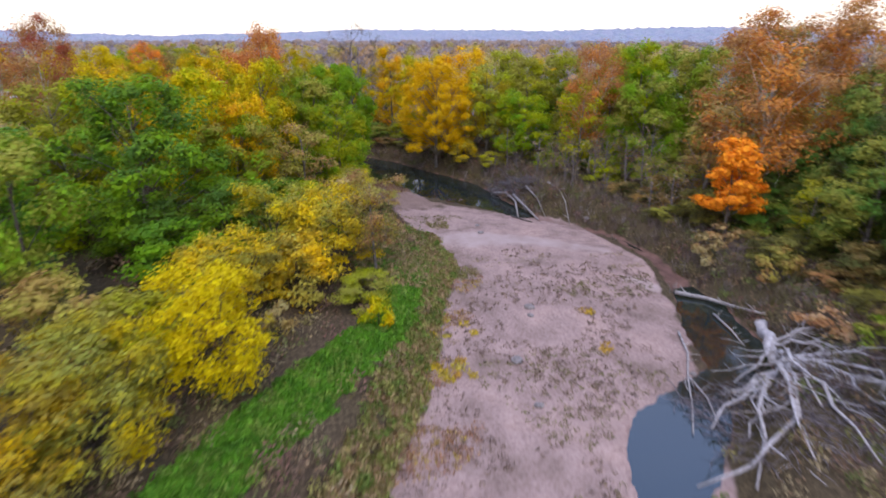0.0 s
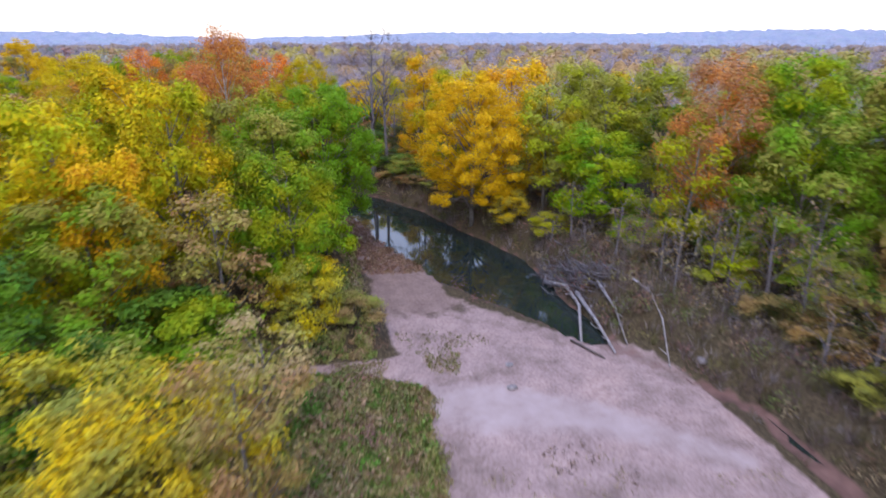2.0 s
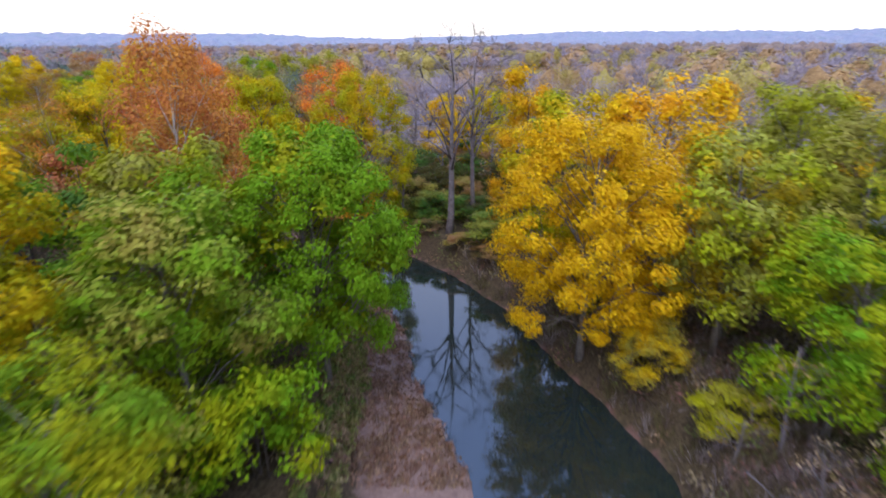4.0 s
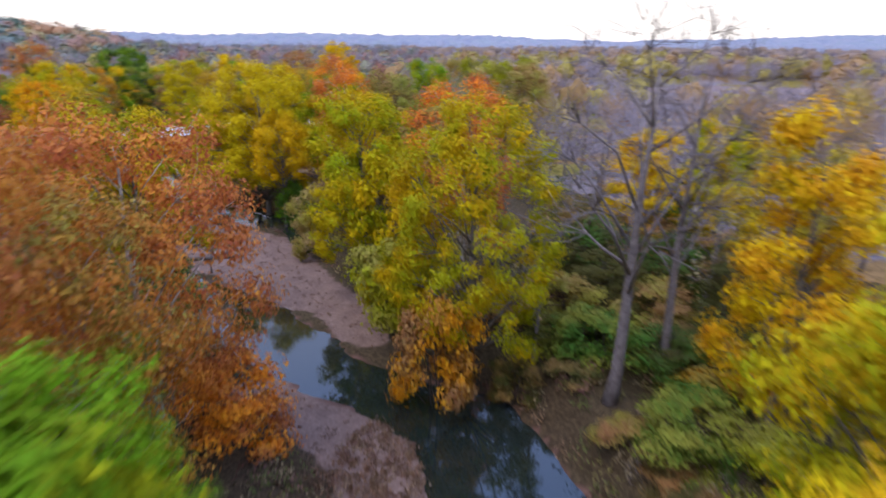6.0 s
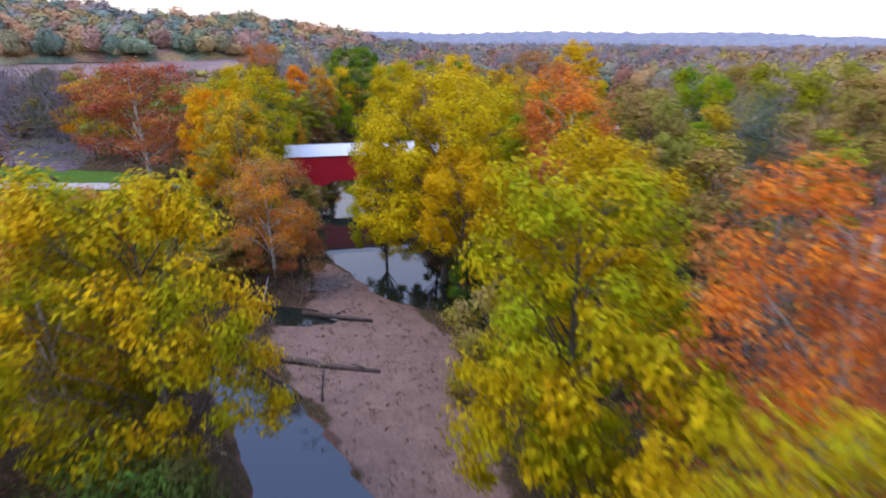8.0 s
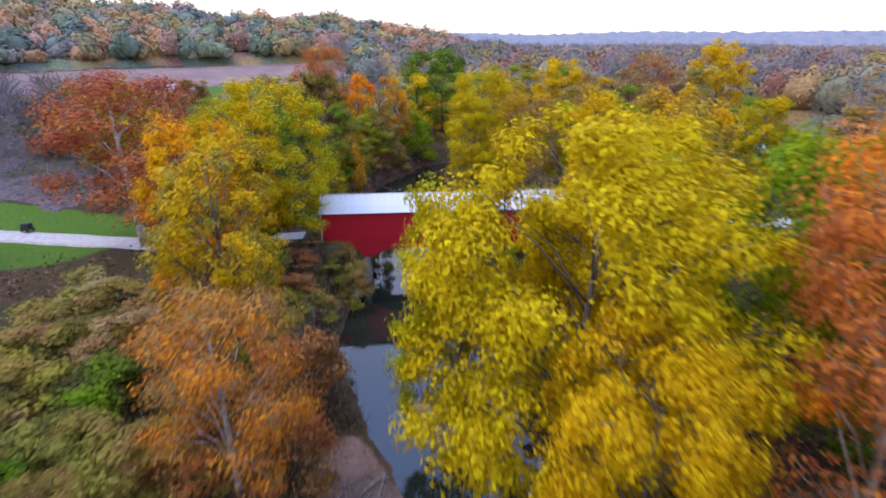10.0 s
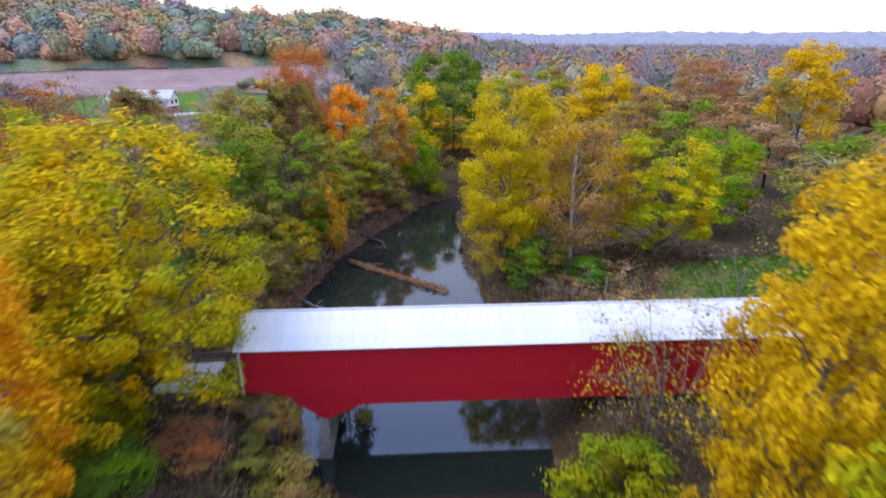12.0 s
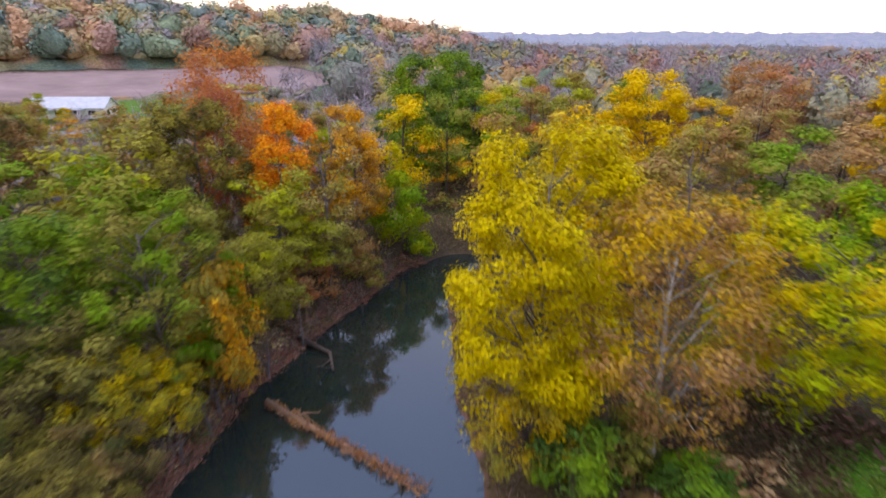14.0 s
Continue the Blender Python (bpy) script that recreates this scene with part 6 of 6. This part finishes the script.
    p, q = Pile(), []
    pts = []
    for (x, y, up) in points:
        pts.append(np.array([x, y, max(ground_at(x, y), -0.25) + up]))
    n = len(pts)
    p.tube(pts, [r0 + (r1 - r0) * k / (n - 1) for k in range(n)], sides)
    for _ in range(stubs):
        k = rng_d.randint(0, n - 1)
        a = pts[k] + (pts[k + 1] - pts[k]) * rng_d.rand()
        q.append(Pile())
        dead_branch(q[-1], a, a + np.array([*rng_d.normal(0, 0.9, 2), rng_d.uniform(0.1, 0.9)]), r1 * 0.6 + 0.03, 0.03, rng_d, sides=4, n=3)
    return dead_tree(name, label, [("trunk", p, mat)] + [("stub", one, mat) for one in q])


log("bleached log lying across the edge of the sand", [(19.0, -30.4, 0.4), (21.6, -33.0, 0.6), (22.6, -37.0, 0.5), (22.3, -41.0, 0.7)], 0.28, 0.14, DRIFT, 7)
log("thin bleached branch lying in the shallow water", [(19.4, -36.6, 0.5), (18.3, -40.4, 0.5), (16.9, -43.6, 0.5)], 0.14, 0.06, DRIFT, 6)
log("crooked bleached stick along the edge of the sand", [(12.2, -39.0, 0.25), (9.8, -43.2, 0.3), (7.0, -46.4, 0.25), (4.0, -50.4, 0.4), (1.4, -53.4, 0.4)], 0.13, 0.05, DRIFT, 6)
log("bleached stick beside the creek pool", [(7.0, -46.4, 0.3), (6.2, -49.8, 0.5), (4.3, -53.2, 0.5)], 0.12, 0.05, DRIFT, 3)
# the log jam at the pool
GREY_LOG = simple("weathered_grey_log", [(0.3, (0.14, 0.12, 0.115)), (0.7, (0.38, 0.34, 0.33))], 2.5)
log("pale stripped log jutting from the log jam", [(17.2, 22.6, 0.7), (18.6, 18.6, 0.9), (18.3, 14, 0.7), (14.9, 6.0, 0.3)], 0.34, 0.14, GREY_LOG, 5)
log("long pale log leaning on the sand", [(18.8, 16.0, 1.1), (18.6, 10, 0.6), (17.5, 3.2, 0.3)], 0.3, 0.12, GREY_LOG, 4)
log("pale branch beside the log jam", [(20.8, 14.5, 1.2), (20.6, 9.5, 0.7), (19.7, 4.6, 0.3)], 0.2, 0.08, GREY_LOG, 4)
log("thin crooked bleached pole on the bank", [(24.2, 12.2, 0.8), (24.6, 9.0, 0.5), (24.0, 5.2, 0.4), (21.6, -0.6, 0.3)], 0.16, 0.07, DRIFT, 4)
log("dark wet log half buried in the sand", [(14.0, 6.8, 0.12), (15.0, 4.6, 0.15), (15.9, 2.5, 0.1)], 0.16, 0.1, DARK_LOG, 1)
jam, JAM_WOOD = [], simple("weathered_grey_branches", [(0.3, (0.05, 0.04, 0.042)), (0.7, (0.2, 0.17, 0.17))], 3.0)
for _ in range(300):
    f = rng_d.rand() * 0.72
    c = np.array([18.6 + 4.2 * f + rng_d.normal(0, 1.1), 23.5 - 12 * f + rng_d.normal(0, 1.6), 0])
    c[2] = max(ground_at(c[0], c[1]), 0) + rng_d.uniform(0.1, 1.5)
    w = np.array([rng_d.normal(0.3, 0.6), rng_d.normal(-1.3, 0.7), rng_d.normal(0, 0.25)])
    jam.append(("branch", Pile(), JAM_WOOD))
    dead_branch(jam[-1][1], c - w, c + w, 0.07 * rng_d.uniform(0.5, 1.6), 0.02, rng_d, sides=4, n=3)
dead_tree("log_jam", "heap of grey drifted branches against the creek bank", jam)
# on the gravel bar
log("long dark log half buried in the gravel bar", [(-69.6, 95.2, 0.3), (-66.7, 97.0, 0.28), (-61.5, 100.0, 0.15), (-57.6, 102.6, 0.05)], 0.55, 0.2, DARK_LOG, 6, 8)
log("dark log lying at the water's edge", [(-75.2, 104.6, 0.4), (-70.6, 106.8, 0.35), (-66.9, 108.9, 0.25)], 0.38, 0.18, DARK_LOG, 7, 8)
log("slender bleached branch leaning over the channel", [(-82.4, 104.2, 1.6), (-79.6, 101.6, 1.0), (-76.6, 100.2, 0.9), (-74.6, 98.8, 0.2)], 0.13, 0.05, DRIFT, 5)
bar_drift = []
for _ in range(60):
    c = np.array([-79.5 + rng_d.normal(0, 1.3), 111.5 + rng_d.normal(0, 2.0), 0])
    c[2] = max(ground_at(c[0], c[1]), 0) + rng_d.uniform(0.1, 0.5)
    w = np.array([*rng_d.normal(0, 0.9, 2), rng_d.normal(0, 0.1)])
    bar_drift.append(("branch", Pile(), DRIFT))
    dead_branch(bar_drift[-1][1], c - w, c + w, 0.08 * rng_d.uniform(0.5, 1.6), 0.02, rng_d, sides=4, n=3)
dead_tree("driftwood_pile", "small pile of bleached driftwood on the gravel bar", bar_drift)
# beyond the bridge
ORANGE_LOG = simple("fresh_stripped_log", [(0.3, (0.2, 0.1, 0.05)), (0.7, (0.42, 0.24, 0.13))], 2.0)
log("stripped orange-brown log lying in the water", [(-153.2, 154.8, 0.7), (-145.8, 157.4, 0.35), (-140.4, 159.4, 0.3), (-136.0, 160.2, 0.2)], 0.34, 0.1, ORANGE_LOG, 14, 8)
log("weathered log along the foot of the bank", [(-162, 161.4, 0.6), (-158.2, 163.3, 0.5), (-155.0, 162.2, 0.4)], 0.3, 0.12, DARK_LOG, 6)
log("grey branch lying in the water", [(-145.8, 143.4, 0.3), (-142.4, 144.3, 0.3), (-140.6, 145.4, 0.3)], 0.14, 0.06, DRIFT, 3)

# stumps and stones on the sand
for x, y, r in ((4.3, -1.5, 0.42), (5.4, 2.6, 0.35), (-1.1, -29, 0.55), (-7.8, -39.1, 0.6), (-2, -31, 0.35), (8, -46, 0.3), (-9, -46, 0.4), (24.5, -1.5, 0.5)):
    rr = np.random.RandomState(int(abs(x * 13 + y * 7)))
    bm = bmesh.new()
    bmesh.ops.create_icosphere(bm, subdivisions=2, radius=r)
    for v in bm.verts:
        k = 1 + 0.3 * noise.noise(v.co * 2.3 / r + Vector((x, y, 0)))
        v.co = Vector((v.co.x * k * 1.25, v.co.y * k, v.co.z * k * 0.6))
    me = bpy.data.meshes.new("stone")
    bm.to_mesh(me)
    bm.free()
    me.materials.append(RUBBLE)
    ob = new("stone", me)
    ob.matrix_basis = pose(x, y, ground_at(x, y) + r * 0.2, 0, 0, x * 40)
    tagged(ob, "dark weathered stone lying on the pale sand", "stone", "stones on the sand")


# ---- farmstead beyond the trees ----
def farm_house(x, y, turn, size=(1, 1, 1)):
    z = ground_at(x, y)
    for k in ((-9, -5), (9, -5), (9, 5), (-9, 5)):
        z = max(z, ground_at(x + k[0], y + k[1]))
    ROOF_GREY = simple("pale_blue_grey_roof", [(0.3, (0.36, 0.4, 0.45)), (0.7, (0.5, 0.54, 0.6))], 1.0, 0.5)
    GLASS, nt, bsdf = material("dark_window_glass")
    bsdf.inputs["Base Color"].default_value, bsdf.inputs["Roughness"].default_value = (0.02, 0.025, 0.03, 1), 0.05
    house = new("farm_house")
    house.matrix_basis = pose(x, y, z - 0.1, 0, 0, turn) @ Matrix.Diagonal((*size, 1))
    tagged(house, "white farmhouse with a grey roof beside the lawn", "house")
    walls = Pile()
    walls.box((-9, -4.5, 0), (9, 4.5, 3.4))
    walls.add([(-9, -4.5, 3.4), (-9, 4.5, 3.4), (-9, 0, 5.9), (-8.8, -4.5, 3.4), (-8.8, 4.5, 3.4), (-8.8, 0, 5.9)], [(0, 2, 1), (3, 4, 5), (0, 1, 4, 3)])
    walls.add([(9, -4.5, 3.4), (9, 4.5, 3.4), (9, 0, 5.9), (8.8, -4.5, 3.4), (8.8, 4.5, 3.4), (8.8, 0, 5.9)], [(0, 1, 2), (3, 5, 4), (0, 3, 4, 1)])
    part("wall", walls.mesh("wall", WHITE_PAINT), house)
    for s in (-1, 1):
        r = Pile()
        r.add([(-9.5, s * 5.1, 3.1), (9.5, s * 5.1, 3.1), (9.5, 0, 6.0), (-9.5, 0, 6.0), (-9.5, s * 5.1, 2.9), (9.5, s * 5.1, 2.9), (9.5, 0, 5.8), (-9.5, 0, 5.8)],
              [(0, 1, 2, 3), (7, 6, 5, 4), (0, 4, 5, 1), (1, 5, 6, 2), (3, 2, 6, 7), (0, 3, 7, 4)])
        part("roof", r.mesh("roof", ROOF_GREY), house)
    spots = [((9.0, yy), (0.06, 0.9)) for yy in (-2, 2)] + [((xx, -4.5), (0.9, 0.06)) for xx in (-6, -2, 2, 6)] + [((xx, 4.5), (0.9, 0.06)) for xx in (-6, 0, 6)]
    for (cx, cy), (wx, wy) in spots:
        w = Pile()
        w.box((cx - wx, cy - wy, 1.1), (cx + wx, cy + wy, 2.4))
        pane = part("window", w.mesh("window", GLASS), house)
        f = Pile()
        f.box((cx - wx * 1.15, cy - wy * 1.15, 0.95), (cx + wx * 1.15, cy + wy * 1.15, 1.09))
        part("sill", f.mesh("sill", WHITE_PAINT), pane)
    for xx in (-7, -3.5, 0, 3.5):
        post = Pile()
        post.box((xx - 0.1, -7.0, 0), (xx + 0.1, -6.8, 2.7))
        part("porch_post", post.mesh("porch_post", WHITE_PAINT), house)
    porch = Pile()
    porch.box((-8, -7.2, 2.7), (4.5, -4.6, 2.85))
    part("porch_roof", porch.mesh("porch_roof", ROOF_GREY), house)


farm_house(-307, 153.5, 57, size=(1.15, 0.85, 0.95))


def parked_car(x, y, turn, paint, label):
    z = max(ground_at(x + a, y + b) for a in (-2, 0, 2) for b in (-2, 0, 2))
    car = new("car")
    car.matrix_basis = pose(x, y, z, 0, 0, turn)
    tagged(car, label, "car")
    PAINT = simple(label.split()[0] + "_car_paint", [(0.3, paint), (0.7, tuple(c * 1.15 for c in paint))], 1.0, 0.3)
    body = Pile()
    low = [(-2.2, -0.85), (2.2, -0.85), (2.2, 0.85), (-2.2, 0.85)]
    rings = [(0.35, 1.0, 0), (0.85, 1.02, 0), (0.95, 0.97, 0)]
    v = [(a * k + o, b * k, h) for h, k, o in rings for a, b in low]
    body.add(v, [(i + 4 * r, (i + 1) % 4 + 4 * r, (i + 1) % 4 + 4 * r + 4, i + 4 * r + 4) for r in range(2) for i in range(4)] + [(8, 9, 10, 11), (3, 2, 1, 0)])
    part("body", body.mesh("body", PAINT), car)
    cabin = Pile()
    v = [(-1.7, -0.8, 0.95), (1.0, -0.8, 0.95), (1.0, 0.8, 0.95), (-1.7, 0.8, 0.95), (-1.2, -0.65, 1.45), (0.4, -0.65, 1.45), (0.4, 0.65, 1.45), (-1.2, 0.65, 1.45)]
    cabin.add(v, [(0, 1, 5, 4), (1, 2, 6, 5), (2, 3, 7, 6), (3, 0, 4, 7), (4, 5, 6, 7)])
    part("cabin", cabin.mesh("cabin", DARK_PAINT), car)
    for a in (-1.35, 1.35):
        for b in (-0.85, 0.85):
            w = Pile()
            w.tube([(a, b - 0.1, 0.33), (a, b + 0.1, 0.33)], [0.33, 0.33], 12)
            part("wheel", w.mesh("wheel", DARK_PAINT), car)


parked_car(-296, 160.5, 75, (0.5, 0.02, 0.02), "red car parked beside the farmhouse")
parked_car(-294, 149, 80, (0.75, 0.75, 0.77), "white car parked on the farm drive")
ribbon("farm_drive", [(-292, 80), (-291.5, 110), (-291, 140), (-290.5, 160), (-284, 185), (-274, 204)], 2.0, "pale farm drive across the lawn")

# a low dark thing on the road, unidentified; its cart shape is a guess
cart = new("cart")
cart.matrix_basis = pose(-158.6, 96.6, ground_at(-158.6, 96.6) + 0.25, 0, 0, 40)
tagged(cart, "small unidentified black thing on the pale road, shaped as a cart by guess", "cart")
box = Pile()
box.add([(-0.8, -0.5, 0.35), (0.8, -0.5, 0.35), (0.8, 0.5, 0.35), (-0.8, 0.5, 0.35), (-0.6, -0.45, 1.3), (0.6, -0.45, 1.3), (0.6, 0.45, 1.3), (-0.6, 0.45, 1.3)],
        [(3, 2, 1, 0), (0, 1, 5, 4), (1, 2, 6, 5), (2, 3, 7, 6), (3, 0, 4, 7), (4, 5, 6, 7)])
part("body", box.mesh("body", DARK_PAINT), cart)
for b in (-0.55, 0.55):
    for a in (-0.5, 0.5):
        w = Pile()
        w.tube([(a, b - 0.05, 0.3), (a, b + 0.05, 0.3)], [0.32, 0.32], 10)
        part("wheel", w.mesh("wheel", DARK_PAINT), cart)

# marker post on the far bank
pole = Pile()
pole.tube([(0, 0, -0.5), (0, 0, 2.6)], [0.14, 0.12], 8)
ob = new("post", pole.mesh("post", DARK_PAINT))
ob.matrix_basis = pose(-111.6, 165.0, ground_at(-111.6, 165.0))
tagged(ob, "dark wooden post standing on the grassy bank", "post")
